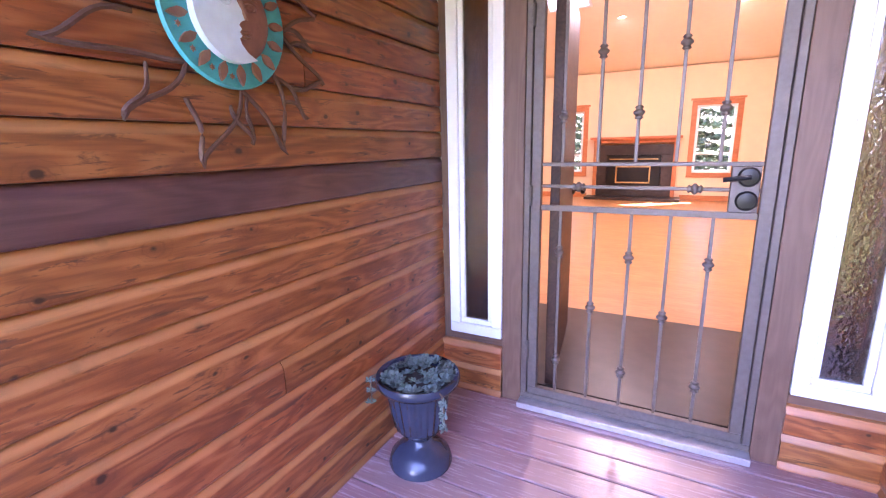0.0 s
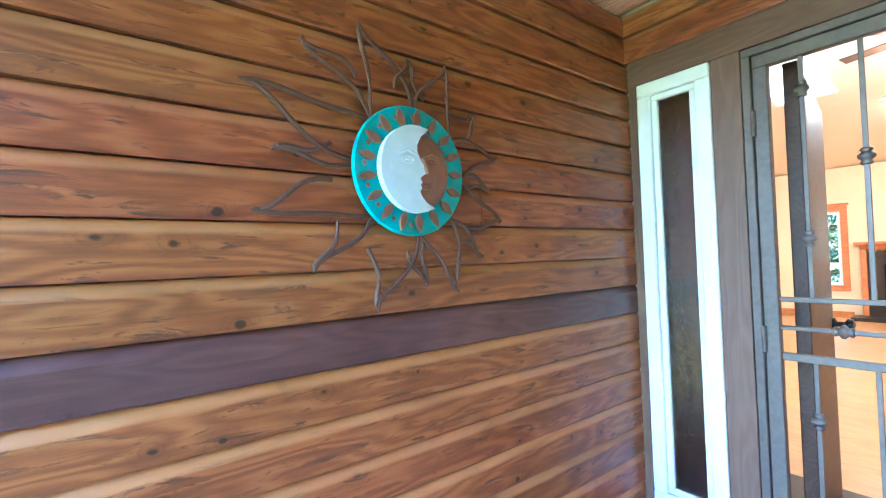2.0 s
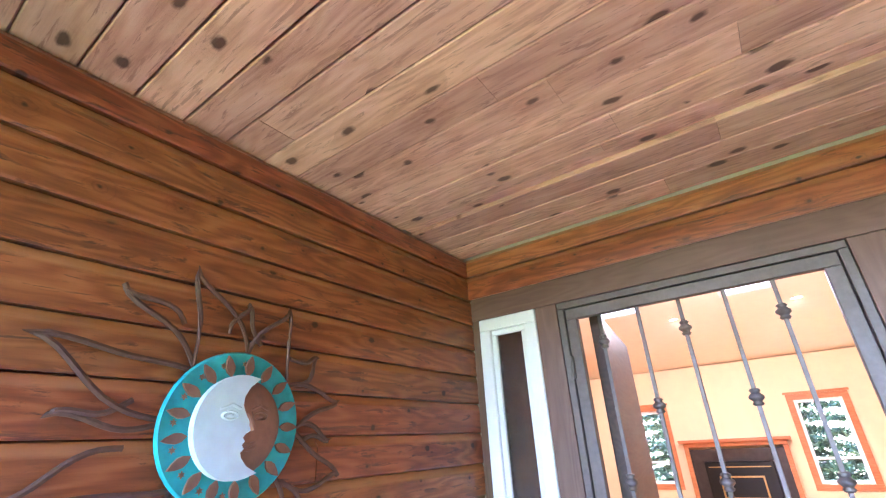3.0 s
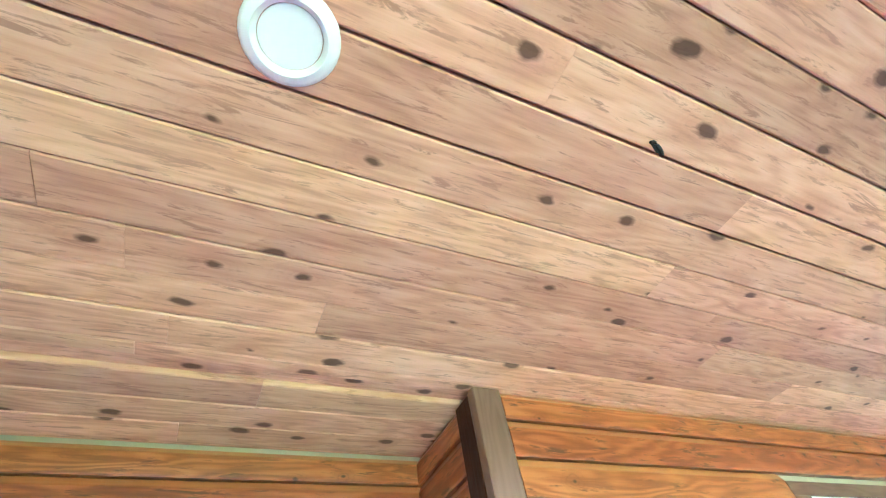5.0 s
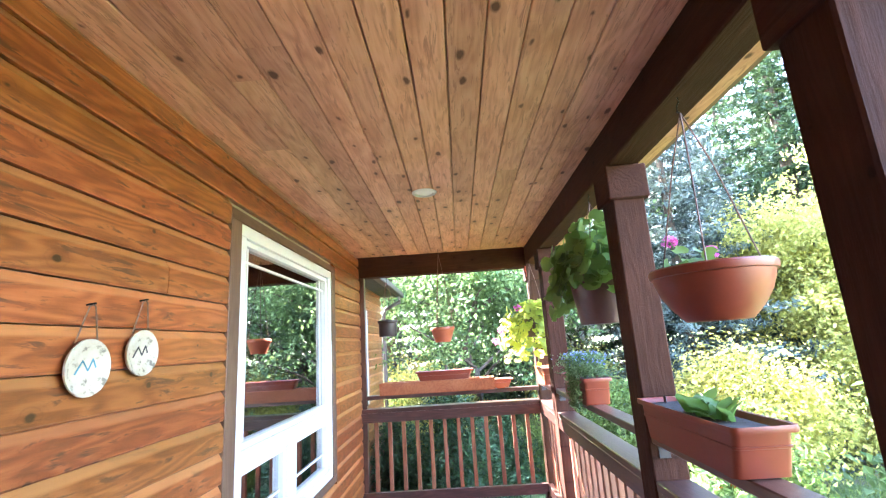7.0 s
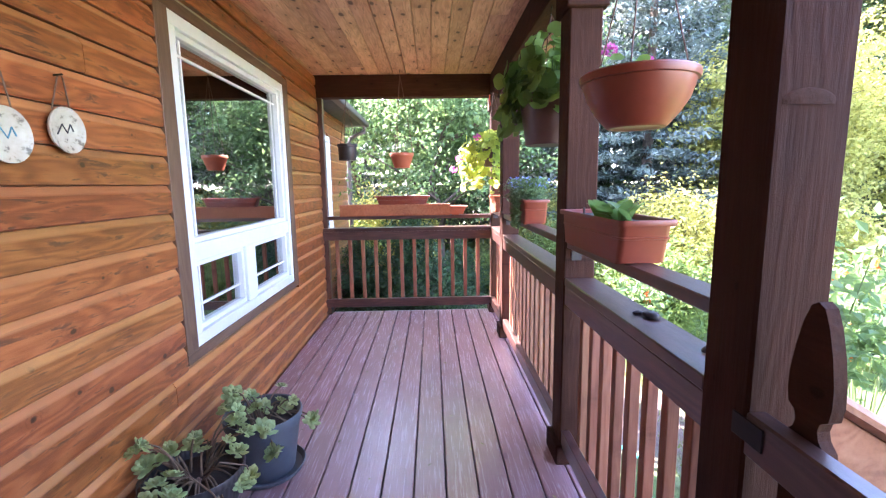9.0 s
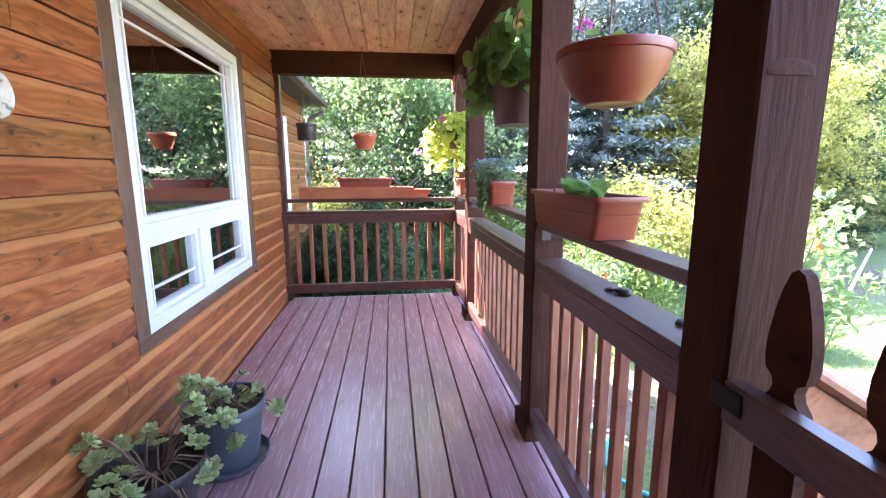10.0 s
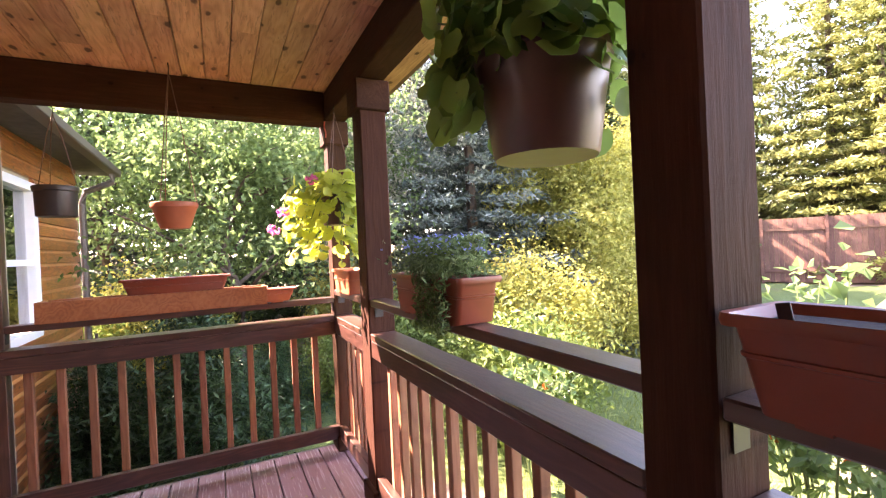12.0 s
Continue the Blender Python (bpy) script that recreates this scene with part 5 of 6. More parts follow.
def rosette_mesh(r, rng, n=20):
    bm = bmesh.new()
    root = bm.verts.new((0, 0, 0))
    for k in range(n):
        q = k / n
        a, tilt = k * 2.4, 0.15 + 1.15 * q
        L = r * (1.05 - 0.55 * q)
        d = Vector((math.cos(a) * math.cos(tilt), math.sin(a) * math.cos(tilt), math.sin(tilt)))
        s = Vector((-math.sin(a), math.cos(a), 0))
        u = d.cross(s)
        w = L * 0.28
        p = [Vector((0, 0, r * 0.1 * q)), d * L * 0.55 + s * w - u * w * 0.4, d * L * 0.86 + s * w * 0.8 - u * w * 0.2, d * L, d * L * 0.86 - s * w * 0.8 - u * w * 0.2, d * L * 0.55 - s * w - u * w * 0.4, d * L * 0.62 + u * w * 0.35]
        v = [root] + [bm.verts.new(x) for x in p[1:]]
        mid = v[6]
        for i in range(5):
            bm.faces.new((v[i], v[i + 1], mid))
        bm.faces.new((v[5], v[0], mid))
    me = bpy.data.meshes.new("rosette")
    bm.to_mesh(me)
    bm.free()
    return smooth(me)


_rng = np.random.default_rng(5)
ROSETTES = [rosette_mesh(0.05, _rng, 22), rosette_mesh(0.038, _rng, 18)]
for _me in ROSETTES:
    _me.materials.append(SUCC)
ROSE_DARK = rosette_mesh(0.03, _rng, 14)
ROSE_DARK.materials.append(SUCC_DARK)


def round_pot(t, r_top, r_bot, h, mat, wall_=0.006, lip=0.012, lip_h=0.03, flute=None, z0=0.0, seg=48):
    prof = [(0, z0), (r_bot, z0), (r_bot + 0.003, z0 + 0.006), (r_top - lip * 0.6, z0 + h - lip_h), (r_top, z0 + h - lip_h + 0.004), (r_top + 0.003, z0 + h - 0.006), (r_top, z0 + h), (r_top - wall_, z0 + h - 0.003), (r_top - lip * 0.6 - wall_, z0 + h - lip_h - 0.01), (r_bot, z0 + 0.02)]
    pot = part("pot", lathe(prof, seg, flute=flute), mat, t, round_=True)
    part("soil", lathe([(0, z0 + h - 0.035), (r_top * 0.5, z0 + h - 0.03), (r_top - lip * 0.6 - wall_ - 0.002, z0 + h - 0.04), (r_bot * 0.6, z0 + h - 0.09), (0, z0 + h - 0.09)], 24), SOIL, pot, round_=True)


def sprigs(t, spots, rim, mesh_list, mat, stem_mat, rng, thick=0.0045):
    """Bent stems from the soil to each spot, with a rosette at its end, and a second one close by."""
    spots = [q for p in spots for q in (p, tuple(c + rng.normal() * 0.035 for c in p))]
    for k, (x, y, z) in enumerate(spots):
        a = math.atan2(y, x)
        r0 = min(math.hypot(x, y), 0.08) * rng.uniform(0.2, 0.8)
        p0 = Vector((r0 * math.cos(a + 0.5), r0 * math.sin(a + 0.5), rim - 0.04))
        p3 = Vector((x, y, z))
        top = max(rim + 0.03, z + 0.02)
        p1 = Vector((p0.x * 0.6 + x * 0.4, p0.y * 0.6 + y * 0.4, top))
        pts = [p0 * (1 - q) ** 2 + p1 * 2 * q * (1 - q) + p3 * q * q for q in (0, 0.2, 0.4, 0.6, 0.8, 1.0)]
        stem = part("stem", tube(pts, thick, 5, taper=thick * 0.7), stem_mat, t)
        part("rosette", mesh_list[k % len(mesh_list)], mat, stem, at=pose(x, y, z, rng.uniform(-40, 40), rng.uniform(-40, 40), rng.uniform(0, 360)) @ Matrix.Scale(rng.uniform(0.75, 1.2), 4))


def urn():
    t = thing("urn_planter", (-0.735, 1.655, 0.0), "dark blue-black pedestal urn full of dusky succulents on the deck", "urn")
    def flute(a, r, z):
        return r * (1 + (0.03 * math.cos(24 * a) if 0.17 < z < 0.34 and r > 0.05 else 0.0))
    prof = [(0, 0.0), (0.128, 0.0), (0.131, 0.012), (0.120, 0.045), (0.085, 0.078), (0.055, 0.095), (0.046, 0.115), (0.052, 0.135), (0.080, 0.15), (0.098, 0.175), (0.112, 0.25), (0.124, 0.335), (0.130, 0.345), (0.150, 0.352), (0.166, 0.37), (0.170, 0.388), (0.164, 0.40), (0.150, 0.398), (0.135, 0.37), (0.10, 0.33), (0, 0.33)]
    part("urn", lathe(prof, 96, flute=flute), URNBLUE, t, round_=True)
    part("soil", lathe([(0, 0.375), (0.10, 0.372), (0.142, 0.365), (0.13, 0.34), (0, 0.335)], 28), SOIL, t, round_=True)
    rng = np.random.default_rng(31)
    for k in range(54):
        a, r = rng.uniform(0, 6.28), 0.145 * math.sqrt(rng.uniform(0, 1))
        part("rosette", ROSE_DARK, SUCC_DARK, t, at=pose(r * math.cos(a), r * math.sin(a), 0.385 + 0.03 * (1 - r / 0.15) + rng.uniform(-0.006, 0.012), rng.uniform(-30, 30), rng.uniform(-30, 30), rng.uniform(0, 360)) @ Matrix.Scale(rng.uniform(0.8, 1.35), 4))
    for a in (205, 330):
        x, y = 0.17 * math.cos(radians(a)), 0.17 * math.sin(radians(a))
        part("trailing_stem", tube([(x * 0.85, y * 0.85, 0.395), (x * 1.08, y * 1.08, 0.385), (x * 1.14, y * 1.14, 0.33), (x * 1.12, y * 1.12, 0.27)], 0.004, 5), STEM, t)
        for q, z in enumerate((0.36, 0.315, 0.265)):
            part("rosette", ROSE_DARK, SUCC_DARK, t, at=pose(x * 1.14, y * 1.14, z, 60, 0, a) @ Matrix.Scale(0.9, 4))


urn()


def succulent_pots():
    rng = np.random.default_rng(32)
    t = thing("potted_succulent", (2.19, 1.44, 0.0), "round slate grey pot of leggy succulents in a saucer", "potted plant", "succulent pots")
    part("saucer", lathe([(0, 0), (0.15, 0), (0.168, 0.012), (0.178, 0.034), (0.173, 0.036), (0.16, 0.012), (0, 0.008)], 48), POTGREY, t, round_=True)
    round_pot(t, 0.172, 0.125, 0.285, POTGREY, z0=0.012, lip=0.014, lip_h=0.045)
    spots = [(-0.10, 0.10, 0.36), (-0.13, 0.06, 0.31), (-0.06, 0.14, 0.34), (-0.15, -0.06, 0.29), (-0.17, -0.10, 0.19), (0.0, -0.22, 0.24), (0.02, -0.10, 0.30), (0.05, 0.02, 0.29), (-0.03, 0.12, 0.39), (0.08, 0.09, 0.33), (0.10, -0.05, 0.29), (-0.02, 0.03, 0.31)]
    sprigs(t, spots, 0.29, ROSETTES, SUCC, STEM, rng)
    for k in range(10):
        a = rng.uniform(0, 6.28)
        part("bare_stem", tube([(0.06 * math.cos(a), 0.06 * math.sin(a), 0.25), (0.1 * math.cos(a + 0.5), 0.1 * math.sin(a + 0.5), 0.33 + 0.03 * math.sin(k)), (0.13 * math.cos(a + 1.1), 0.13 * math.sin(a + 1.1), 0.27)], 0.003, 5), STEM, t)
    t = thing("potted_succulent", (1.83, 1.57, 0.0), "low black pot of trailing succulents on the deck", "potted plant", "succulent pots")
    def coil(a, r, z):
        return r * (1 + 0.012 * math.sin(44 * a)) if r > 0.15 and z > 0.2 else r
    round_pot(t, 0.175, 0.12, 0.255, POTBLACK, lip=0.016, lip_h=0.035, flute=coil, seg=132)
    spots = [(-0.12, 0.14, 0.40), (-0.10, 0.12, 0.33), (-0.16, 0.05, 0.30), (-0.19, -0.02, 0.27), (-0.20, -0.05, 0.20), (-0.21, -0.12, 0.13), (-0.13, -0.19, 0.12), (0.02, -0.20, 0.20), (-0.10, 0.03, 0.29), (-0.06, 0.15, 0.31), (0.06, -0.14, 0.28), (0.12, -0.16, 0.33), (0.14, -0.10, 0.36), (-0.20, -0.18, 0.05), (0.10, 0.05, 0.30), (-0.02, 0.08, 0.33)]
    sprigs(t, spots, 0.26, ROSETTES, SUCC, STEM, rng)
    for k in range(12):
        a = rng.uniform(0, 6.28)
        part("bare_stem", tube([(0.05 * math.cos(a), 0.05 * math.sin(a), 0.22), (0.12 * math.cos(a + 0.4), 0.12 * math.sin(a + 0.4), 0.30), (0.19 * math.cos(a + 0.8), 0.19 * math.sin(a + 0.8), 0.25), (0.2 * math.cos(a + 1.0), 0.2 * math.sin(a + 1.0), 0.16)], 0.003, 5), STEM, t)


succulent_pots()


def geranium_leaf(r):
    """A round scalloped leaf, slightly cupped."""
    bm = bmesh.new()
    c = bm.verts.new((0, 0, 0))
    rim = []
    n = 14
    for k in range(n):
        a = 2 * math.pi * (k + 0.5) / n
        rr = r * (1.0 + 0.07 * math.cos(7 * a)) * (0.55 if abs(a - math.pi) < 0.25 else 1.0)
        rim.append(bm.verts.new((rr * math.cos(a), rr * math.sin(a), 0.18 * r + 0.06 * r * math.sin(5 * a))))
    for k in range(n):
        bm.faces.new((c, rim[k], rim[(k + 1) % n]))
    return bm


def joined_leaves(name, leaf_bm, spots, mat, rng, normals=None, spread=0.8):
    """Copies of one leaf shape at spots, joined into one foliage mesh."""
    leaf_bm.verts.ensure_lookup_table()
    leaf_bm.verts.index_update()
    base = np.array([v.co[:] for v in leaf_bm.verts])
    faces = [[v.index for v in f.verts] for f in leaf_bm.faces]
    leaf_bm.free()
    verts, polys = [], []
    for i, p in enumerate(spots):
        nrm = Vector(normals[i]) if normals is not None else Vector((0, 0, 1))
        nrm = (nrm + Vector(rng.normal(size=3)) * spread).normalized()
        q = nrm.to_track_quat("Z", "Y").to_matrix() @ Matrix.Rotation(rng.uniform(0, 6.28), 3, "Z")
        s = rng.uniform(0.6, 1.2)
        v = base @ np.array(q).T * s + np.array(p)
        polys += [[k + len(verts) * len(base) for k in f] for f in faces]
        verts.append(v)
    me = bpy.data.meshes.new(name)
    me.from_pydata(np.concatenate(verts).tolist(), [], polys)
    me.materials.append(mat)
    return smooth(me)


def flower_ball(r, rng):
    n = 40
    d = rng.normal(size=(n, 3))
    d /= np.linalg.norm(d, axis=1)[:, None]
    return leaf_cloud("flower", d * r * [1, 1, 0.8], d, r * 0.75, r * 0.6, rng, PINK, 0.2)


def hang_wires(t, r, rim, top, n=3, mat=None, hook=True):
    for k in range(n):
        a = 2 * math.pi * k / n + 0.5
        part("hanger", tube([(r * math.cos(a), r * math.sin(a), rim), (r * 0.4 * math.cos(a) + 0.004 * math.sin(9 * a), r * 0.4 * math.sin(a), rim + (top - rim) * 0.6), (0, 0, top - 0.05)], 0.0026, 5), mat or WIRE, t)
    if hook:
        part("hook", tube([(0, 0, top - 0.05), (0.014, 0, top - 0.04), (0.012, 0, top - 0.02), (-0.004, 0, top - 0.012), (0, 0, top + 0.004)], 0.003, 6), BLACK, t)


def hanging_bowl():
    t = thing("hanging_bowl", (1.60, 0.008, 1.492), "terracotta plastic bowl planter hanging from the eave beam", "hanging planter", "hanging planters")
    prof = [(0, 0.004), (0.075, 0.004), (0.08, 0.0), (0.095, 0.0), (0.102, 0.006), (0.135, 0.045), (0.165, 0.095), (0.180, 0.14), (0.184, 0.158), (0.192, 0.160), (0.195, 0.172), (0.195, 0.184), (0.190, 0.190), (0.182, 0.188), (0.176, 0.14), (0.13, 0.05), (0, 0.03)]
    prof = [(r * 0.865, z * 0.83) for r, z in prof]
    part("bowl", lathe(prof, 72), TERRA, t, round_=True)
    part("soil", lathe([(0, 0.13), (0.10, 0.126), (0.148, 0.116), (0.09, 0.085), (0, 0.085)], 32), SOIL, t, round_=True)
    hang_wires(t, 0.160, 0.150, 0.708)
    rng = np.random.default_rng(41)
    spots = [(rng.uniform(-0.02, 0.13), rng.uniform(-0.12, 0.1), 0.155 + rng.uniform(0, 0.08)) for _ in range(10)]
    part("foliage", joined_leaves("foliage", geranium_leaf(0.032), spots, GERA, rng), GERA, t)
    for x, y, z in ((0.15, 0.03, 0.27), (0.12, -0.08, 0.22)):
        part("flower", flower_ball(0.022, rng), PINK, t, "pink flower head", at=pose(x, y, z))
        part("flower_stem", tube([(x * 0.5, y * 0.5, 0.15), (x, y, z)], 0.002, 5), GREENSTEM, t)


hanging_bowl()


def geranium(x, y, zpot, r_top, r_bot, h, pot_mat, leaves, leaf_r, mat, label, drape, seed, flowers=(), top=None, spill=0):
    t = thing("hanging_plant", (x, y, zpot), label, "hanging plant", "hanging planters")
    round_pot(t, r_top, r_bot, h, pot_mat, lip=0.01, lip_h=0.03)
    rng = np.random.default_rng(seed)
    spots, nrm = [], []
    for k in range(leaves):
        a = rng.uniform(0, 6.28)
        q = rng.uniform(0, 1)
        r = r_top * (0.3 + drape[0] * math.sqrt(rng.uniform(0, 1)))
        z = h + drape[1] * (1 - (r / (r_top * (0.3 + drape[0]))) ** 2) * q + rng.normal() * 0.03
        if r > r_top * 1.05:
            z -= rng.uniform(0, 1) ** 1.5 * drape[2]
        spots.append((r * math.cos(a) + drape[3] * max(0, r - r_top), r * math.sin(a) + drape[4] * max(0, r - r_top), z))
        nrm.append((math.cos(a) * 0.8, math.sin(a) * 0.8, 0.6))
    for k in range(spill):
        a = radians(rng.uniform(25, 85) if rng.uniform() < 0.7 else rng.uniform(-80, 10))
        r, q = r_top + rng.uniform(0.0, 0.10), rng.uniform(0, 1)
        spots.append((r * math.cos(a), r * math.sin(a), h + 0.16 - (h + 0.10) * q))
        nrm.append((math.cos(a), math.sin(a), 0.4))
    part("foliage", joined_leaves("foliage", geranium_leaf(leaf_r), spots, mat, rng, nrm, 0.45), mat, t)
    for p in spots[::5]:
        part("stem", tube([(p[0] * 0.2, p[1] * 0.2, h - 0.04), (p[0] * 0.6, p[1] * 0.6, max(h + 0.03, p[2] * 0.8 + h * 0.2)), p], 0.0028, 5), GREENSTEM, t)
    for fx, fy, fz in flowers:
        stalk = part("flower_stem", tube([(fx * 0.5, fy * 0.5, h), (fx * 0.8, fy * 0.8, max(h, fz - 0.02)), (fx, fy, fz)], 0.002, 5), GREENSTEM, t)
        part("flower", flower_ball(0.032, rng), PINK, stalk, "pink flower head", at=pose(fx, fy, fz))
    hang_wires(t, r_top - 0.004, h - 0.004, (top or BEAM_BOTTOM) - zpot)
    return t


geranium(2.57, 0.02, 1.525, 0.158, 0.118, 0.245, POTBROWN, 230, 0.042, GERA, "lush green geranium in a brown hanging pot", (0.95, 0.40, 0.10, 0.35, 0.1), 51, ((-0.05, -0.2, 0.33), (0.14, -0.22, 0.42)), spill=90)
geranium(4.42, 0.06, 1.49, 0.108, 0.085, 0.175, POTBROWN, 420, 0.034, GERA_SUNLIT, "sunlit lime geranium with pink flowers in a hanging pot", (1.7, 0.14, 0.36, 0.1, 0.9), 52, ((0.0, 0.15, 0.27), (0.02, 0.31, 0.08), (0.02, 0.37, -0.02)))


def small_hanging(x, y, z, r1, r2, h, mat, label, top=2.187):
    t = thing("hanging_pot", (x, y, z), label, "hanging planter", "hanging planters")
    round_pot(t, r1, r2, h, mat, lip=0.01, lip_h=0.03)
    hang_wires(t, r1 - 0.004, h - 0.004, top - z)
    return t


small_hanging(4.55, 0.915, 1.495, 0.112, 0.07, 0.138, TERRA_LIGHT, "small orange hanging pot near the porch end", CEIL)
small_hanging(4.80, 1.475, 1.585, 0.098, 0.085, 0.16, POTBLACK, "small black hanging pot under the end beam")


def trough(name, at, length, w, h, mat, label, lean=0.86, ribs=True):
    """A tapered window-box planter with a rolled rim, along local x."""
    t = thing(name, at, label, "planter", "window box planters")
    def ring(bm, sx, sy, z, r=0.018):
        out = []
        for cx, cy, a0 in ((1, 1, 0), (-1, 1, 90), (-1, -1, 180), (1, -1, 270)):
            for k in range(4):
                a = radians(a0 + 30 * k)
                out.append(bm.verts.new((cx * (sx / 2 - r) + r * math.cos(a), cy * (sy / 2 - r) + r * math.sin(a), z)))
        return out
    bm = bmesh.new()
    lo = (length - 0.09, w * lean)
    levels = [(lo[0], lo[1], 0.0)]
    for q in (0.55, 0.56, 0.6, 0.61, 0.86):
        g = 0.006 if 0.555 < q < 0.605 and ribs else 0.0
        levels.append((lo[0] + (length - 0.02 - lo[0]) * q + g, lo[1] + (w - 0.02 - lo[1]) * q + g, h * q))
    levels += [(length, w, h * 0.865), (length + 0.004, w + 0.004, h * 0.93), (length, w, h), (length - 0.014, w - 0.014, h - 0.002), (length - 0.04, w - 0.04, h * 0.8)]
    rings = [ring(bm, *lv) for lv in levels]
    for a, b in zip(rings, rings[1:]):
        for k in range(16):
            bm.faces.new((a[k], a[(k + 1) % 16], b[(k + 1) % 16], b[k]))
    bm.faces.new(rings[0][::-1])
    bm.faces.new(rings[-1])
    part("box", bm, mat, t, round_=True)
    part("soil", box(-length / 2 + 0.022, length / 2 - 0.022, -w / 2 + 0.022, w / 2 - 0.022, h * 0.8 + 0.001, h * 0.88, 0.004), SOIL, t)
    for sx in (-1, 1):
        part("foot", box(sx * (lo[0] / 2 - 0.06) - 0.02, sx * (lo[0] / 2 - 0.06) + 0.02, -lo[1] / 2 + 0.01, lo[1] / 2 - 0.01, -0.008, -0.0005), mat, t)
    return t


SHELF = 1.073


def strap_leaf(length, width):
    bm = bmesh.new()
    rows = []
    for j in range(6):
        q = j / 5
        w = width * math.sin(math.pi * (0.12 + 0.86 * q)) ** 0.7
        rows.append([bm.verts.new((length * q, s * w, 0.35 * length * q - 0.5 * length * q * q + 0.12 * w * abs(s))) for s in (-1, 0, 1)])
    for a, b in zip(rows, rows[1:]):
        for k in range(2):
            bm.faces.new((a[k], a[k + 1], b[k + 1], b[k]))
    return bm


def leafy_planter():
    t = trough("planter", (1.83, -0.008, SHELF + 0.009), 0.64, 0.175, 0.136, TERRA, "terracotta window box with broad green leaves on the shelf")
    rng = np.random.default_rng(61)
    me = []
    for L, w in ((0.13, 0.032), (0.10, 0.026)):
        m = mesh_of("leaf", strap_leaf(L, w))
        m.materials.append(GERA)
        me.append(smooth(m))
    for cx in (-0.13, -0.05, 0.03):
        for k in range(8):
            part("leaf", me[k % 2], GERA, t, at=pose(cx + rng.normal() * 0.02, rng.normal() * 0.02, 0.113, 0, rng.uniform(-65, -18), k * 47 + rng.uniform(0, 40)) @ Matrix.Scale(rng.uniform(0.55, 0.95), 4))
    part("plant_label", box(0.24, 0.26, -0.01, -0.006, 0.11, 0.19, 0.001), POTBLACK, t, "black plant label", at=pose(0, 0, 0, 0, 10, 0))


leafy_planter()


def lobelia_planter():
    t = trough("planter", (3.215, -0.005, SHELF + 0.009), 0.58, 0.165, 0.15, TERRA, "terracotta window box of spilling blue lobelia")
    rng = np.random.default_rng(62)
    n = 3600
    c = np.stack([rng.uniform(-0.27, 0.22, n), rng.normal(size=n) * 0.055, 0.15 + rng.uniform(0, 0.13, n) ** 1.0], 1)
    spill = rng.uniform(size=n) < 0.25
    c[spill, 1] = 0.085 + rng.uniform(0, 0.03, spill.sum())
    c[spill, 2] = 0.17 - rng.uniform(0, 0.2, spill.sum())
    c[spill, 0] = rng.uniform(-0.24, 0.0, spill.sum())
    lf = leafy("fine green foliage", (0.05, 0.09, 0.03), (0.2, 0.29, 0.12), 0.3)
    part("foliage", leaf_cloud("foliage", c, np.tile([0, 0, 0.5], (n, 1)), 0.032, 0.008, rng, lf, 0.1), lf, t)
    c2 = np.stack([rng.uniform(-0.27, 0.2, 260), rng.normal(size=260) * 0.06, 0.22 + rng.uniform(0, 0.07, 260)], 1)
    part("flowers", leaf_cloud("flowers", c2, np.tile([0, 0, 1.0], (260, 1)), 0.016, 0.014, rng, LOBELIA, 0.2), LOBELIA, t, "small pale blue flowers")["kind"] = "stuff"


lobelia_planter()
trough("planter", (4.42, -0.01, SHELF + 0.009), 0.42, 0.165, 0.14, TERRA_LIGHT, "pale terracotta window box near the corner post")
t = trough("planter", pose(4.80, 0.395, 1.035, 0, 0, 90), 0.24, 0.15, 0.08, TERRA_LIGHT, "small pale terracotta tray on the end shelf")


def cedar_box():
    t = thing("flower_box", (4.80, 1.01, 1.0265), "long orange cedar flower box on the end shelf", "planter")
    L, w, h = 1.11, 0.17, 0.112
    part("front", box(-w / 2, -w / 2 + 0.019, -L / 2, L / 2, 0, h, 0.002), BOXWOOD, t)
    part("back", box(w / 2 - 0.019, w / 2, -L / 2, L / 2, 0, h, 0.002), BOXWOOD, t)
    for s in (-1, 1):
        part("end_board", box(-w / 2 + 0.0195, w / 2 - 0.0195, s * L / 2 - (0.019 if s > 0 else 0), s * L / 2 + (0.019 if s < 0 else 0), 0, h, 0.002), BOXWOOD, t)
    part("bottom", box(-w / 2 + 0.0195, w / 2 - 0.0195, -L / 2 + 0.0195, L / 2 - 0.0195, 0.002, 0.09, 0.002), SOIL, t)


cedar_box()
trough("planter", pose(4.80, 0.935, 1.125, 0, 0, 90), 0.56, 0.13, 0.10, TERRA, "red terracotta tub standing in the cedar flower box")


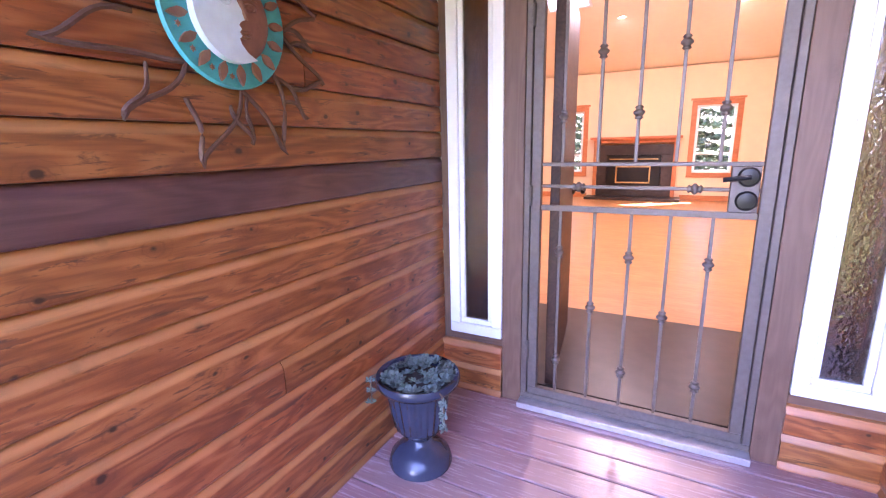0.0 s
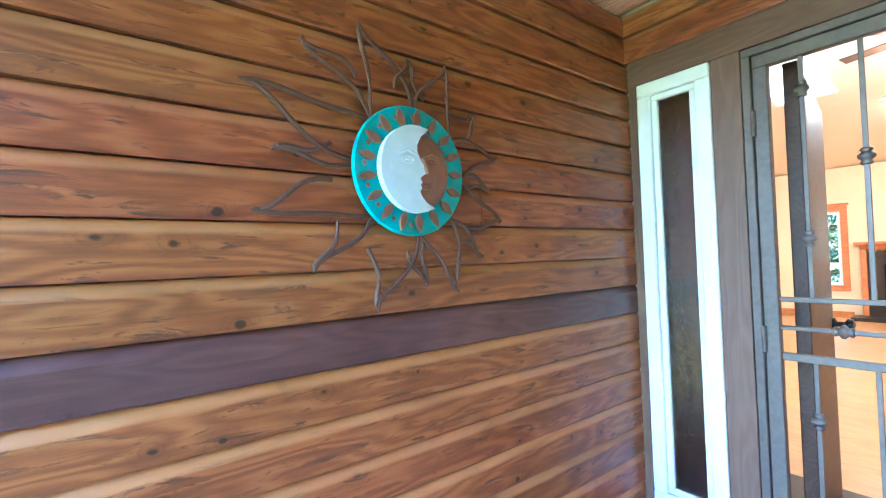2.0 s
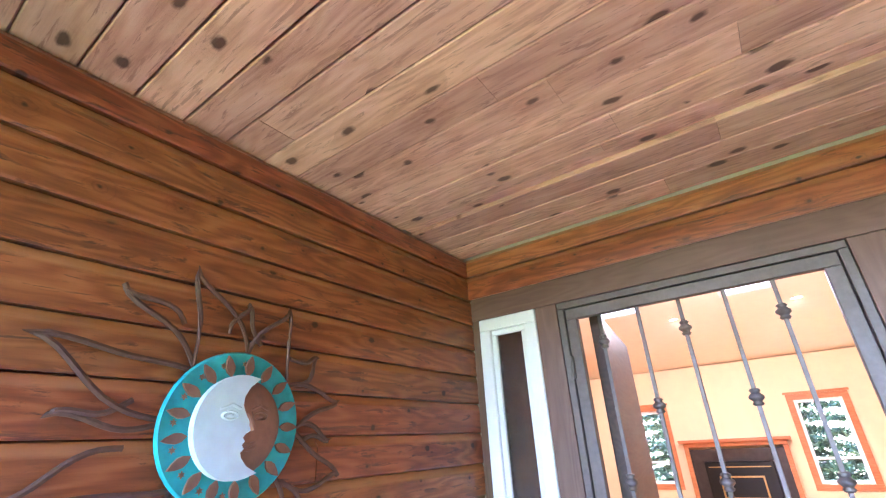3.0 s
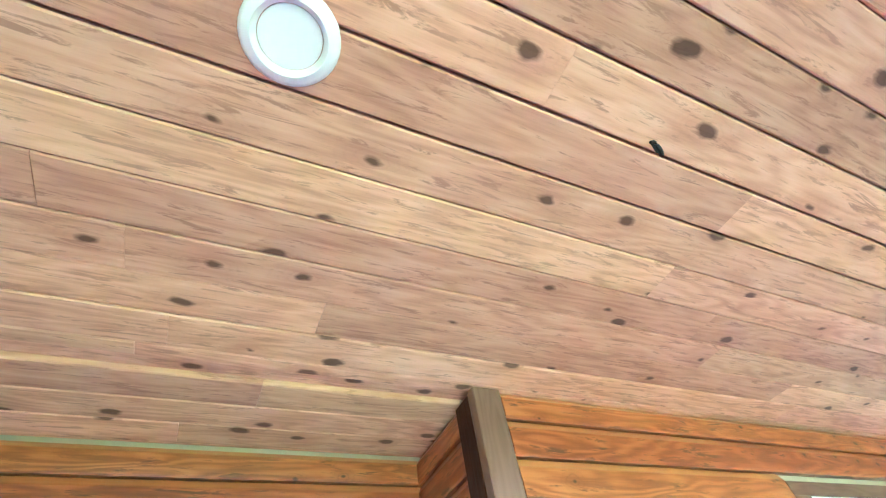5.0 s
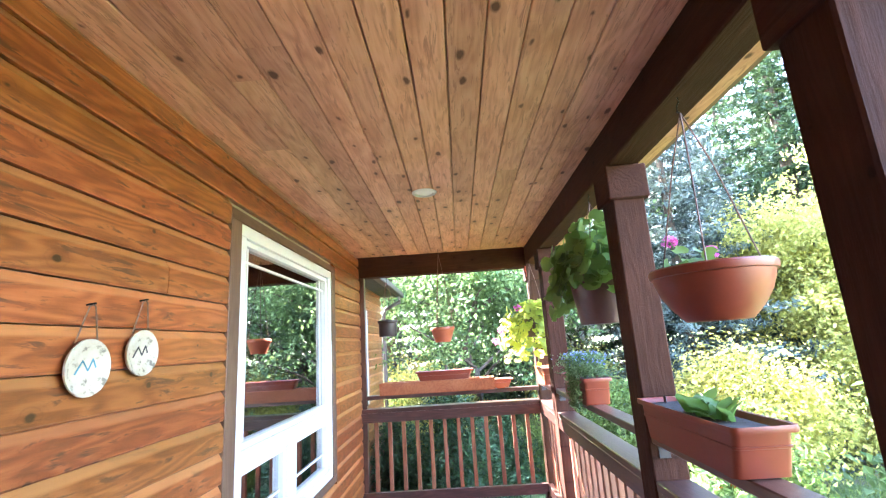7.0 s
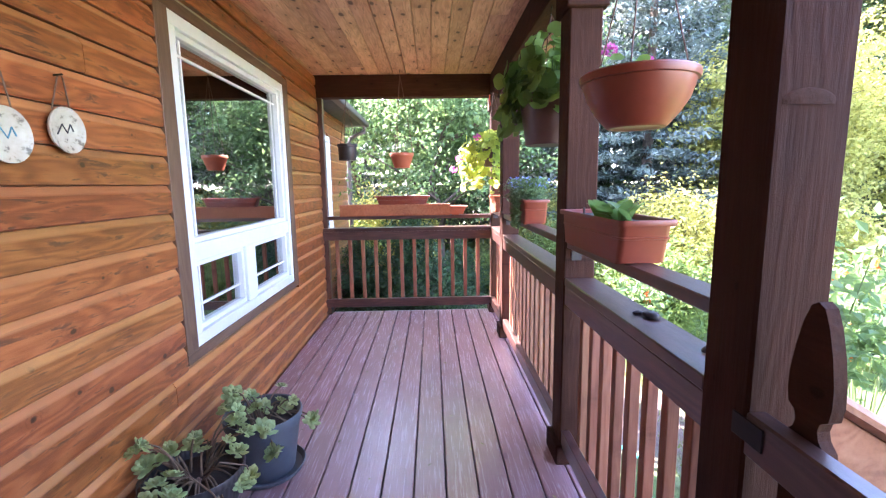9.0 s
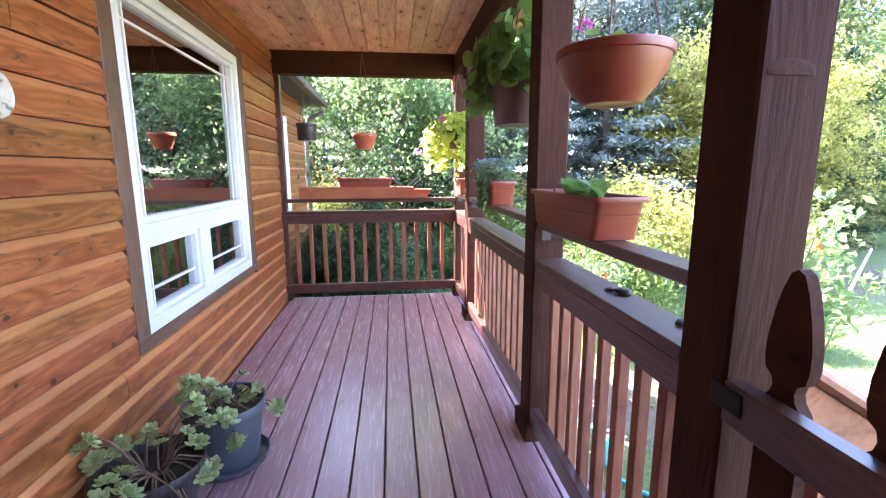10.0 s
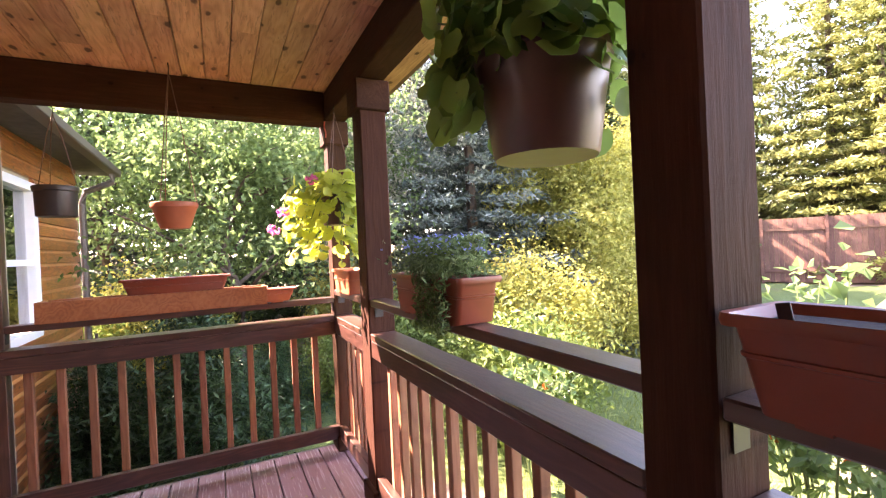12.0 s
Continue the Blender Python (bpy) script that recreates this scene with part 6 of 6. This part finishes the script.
# ---- plates on the porch wall ----
def plate(x, z, r, label, seed):
    t = thing("wall_plate", pose(x, 1.738, z, 0, 0, 0), label, "decorative plate", "wall plates")
    m = Nodes("painted stoneware")
    c, _ = m.coords(spread=False)
    f = m.noise(c, 30.0 + seed, 4.0)
    m.put(m.b.inputs["Base Color"], m.ramp(f, [(0.36, (0.20, 0.17, 0.12)), (0.43, (0.52, 0.46, 0.33)), (0.7, (0.62, 0.57, 0.44))]))
    m.b.inputs["Roughness"].default_value = 0.35
    part("plate", moved(lathe([(0, 0.004), (r * 0.6, 0.004), (r * 0.9, 0.012), (r, 0.018), (r, 0.013), (r * 0.88, 0.004), (r * 0.6, -0.003), (0, -0.003)], 40), pose(0, 0, 0, 90, 0, 0)), m.mat, t, round_=True)
    paint = plain("dark glaze paint", (0.06, 0.05, 0.05), 0.4) if seed else plain("blue glaze paint", (0.12, 0.32, 0.42), 0.4)
    part("painting", tube([(-0.4 * r, -0.006, -0.2 * r), (-0.1 * r, -0.006, 0.25 * r), (0.15 * r, -0.006, -0.1 * r), (0.35 * r, -0.006, 0.3 * r), (0.5 * r, -0.006, 0.0)], 0.0022, 5), paint, t)
    part("string", tube([(-r * 0.5, -0.004, r * 0.85), (-0.01, -0.012, r + 0.085), (0.0, -0.014, r + 0.09), (0.01, -0.012, r + 0.085), (r * 0.5, -0.004, r * 0.85)], 0.0022, 5), TAN_TRIM, t, "hanging string")
    part("nail", tube([(0, 0.012, r + 0.09), (0, -0.02, r + 0.093)], 0.003, 6), BLACK, t)


plate(1.422, 1.474, 0.073, "cream painted pottery plate with a blue figure hung by a string", 0)
plate(1.620, 1.508, 0.068, "cream painted pottery plate with dark figures hung by a string", 7)

# ---- small things on the porch ----
def stone(x, y, r, label, seed):
    bm = bmesh.new()
    bmesh.ops.create_icosphere(bm, subdivisions=2, radius=r)
    for v in bm.verts:
        k = 1 + 0.22 * noise.noise(v.co / r * 1.3 + Vector((seed, 0, 0)))
        v.co = Vector((v.co.x * 1.25 * k, v.co.y * 0.85 * k, max(-0.45 * r, v.co.z * 0.6 * k)))
    tagged(part("stone", bm, SLATE, at=pose(x, y, 0.905 + 0.45 * r, 0, 0, seed * 40), round_=True), label, "stone")


stone(1.555, -0.05, 0.024, "small rounded grey stone on the railing cap", 1)
stone(1.60, -0.03, 0.014, "small dark pebble beside a stone on the railing cap", 2)
stone(1.27, -0.055, 0.018, "small dark stone on the railing cap beside the gate post", 3)


def deck_litter():
    rng = np.random.default_rng(71)
    dry = leafy("dry fallen leaves", (0.10, 0.06, 0.03), (0.36, 0.3, 0.12), 0.1)
    n = 46
    c = np.stack([rng.uniform(1.2, 4.7, n), rng.uniform(0.1, 1.6, n), np.full(n, 0.006)], 1)
    me = leaf_cloud("litter", c, np.tile([0, 0, 6.0], (n, 1)), 0.028, 0.013, rng, dry, 0.1)
    tagged(part("fallen_leaves", me, dry), "small dry leaves scattered over the deck", "leaves", kind="stuff")


deck_litter()


def eye_bolt(x, y):
    tagged(part("ceiling_hook", tube([(0, 0, 0.002), (0, 0, -0.012)] + [(0.016 * math.sin(a), 0, -0.028 + 0.016 * math.cos(a)) for a in [k * 0.6 for k in range(10)]], 0.004, 6), BLACK, at=pose(x, y, CEIL, 0, 0, 30)), "black screw hook in the porch ceiling", "hook")


eye_bolt(0.83, 0.845)
RED = plain("red plastic", (0.45, 0.06, 0.03), 0.4)
tagged(part("s_hook", tube([(0.02 * math.sin(q), 0, -0.1 * q / 6.28 * 1.1 + 0.0) for q in [k * 0.5 for k in range(13)]], 0.005, 6), RED, at=pose(4.70, 0.055, 2.19)), "red plastic s-hook on the corner post", "hook")
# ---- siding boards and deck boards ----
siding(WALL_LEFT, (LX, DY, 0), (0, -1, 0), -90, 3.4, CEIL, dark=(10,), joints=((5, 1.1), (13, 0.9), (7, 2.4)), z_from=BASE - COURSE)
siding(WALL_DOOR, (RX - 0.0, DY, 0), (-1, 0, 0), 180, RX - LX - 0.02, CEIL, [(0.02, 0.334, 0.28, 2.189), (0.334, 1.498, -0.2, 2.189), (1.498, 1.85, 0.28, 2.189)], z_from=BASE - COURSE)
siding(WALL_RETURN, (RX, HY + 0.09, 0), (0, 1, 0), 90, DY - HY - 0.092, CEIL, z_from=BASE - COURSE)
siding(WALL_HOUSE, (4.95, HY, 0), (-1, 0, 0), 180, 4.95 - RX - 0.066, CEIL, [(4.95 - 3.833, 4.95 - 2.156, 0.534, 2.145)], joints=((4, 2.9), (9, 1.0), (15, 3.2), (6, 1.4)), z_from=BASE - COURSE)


def deck_boards():
    """Deck boards along the porch, each its own piece."""
    pitch, gap = 0.1428, 0.0065
    def mesh(length):
        return mesh_of("deck_board", box(-length / 2, length / 2, -(pitch - gap) / 2, (pitch - gap) / 2, -0.04, 0.0, 0.004))
    long, short = mesh(EX - LX - 0.005), mesh(RX - LX - 0.03)
    k = 0
    y = -0.05
    while y < DY:
        ok = y < HY - 0.02
        me = long if ok else short
        x = (EX + LX) / 2 if ok else (RX + LX) / 2
        part("deck_board", me, DECK, DECK_FLOOR, at=pose(x, y, 0))
        y += pitch
        k += 1


deck_boards()
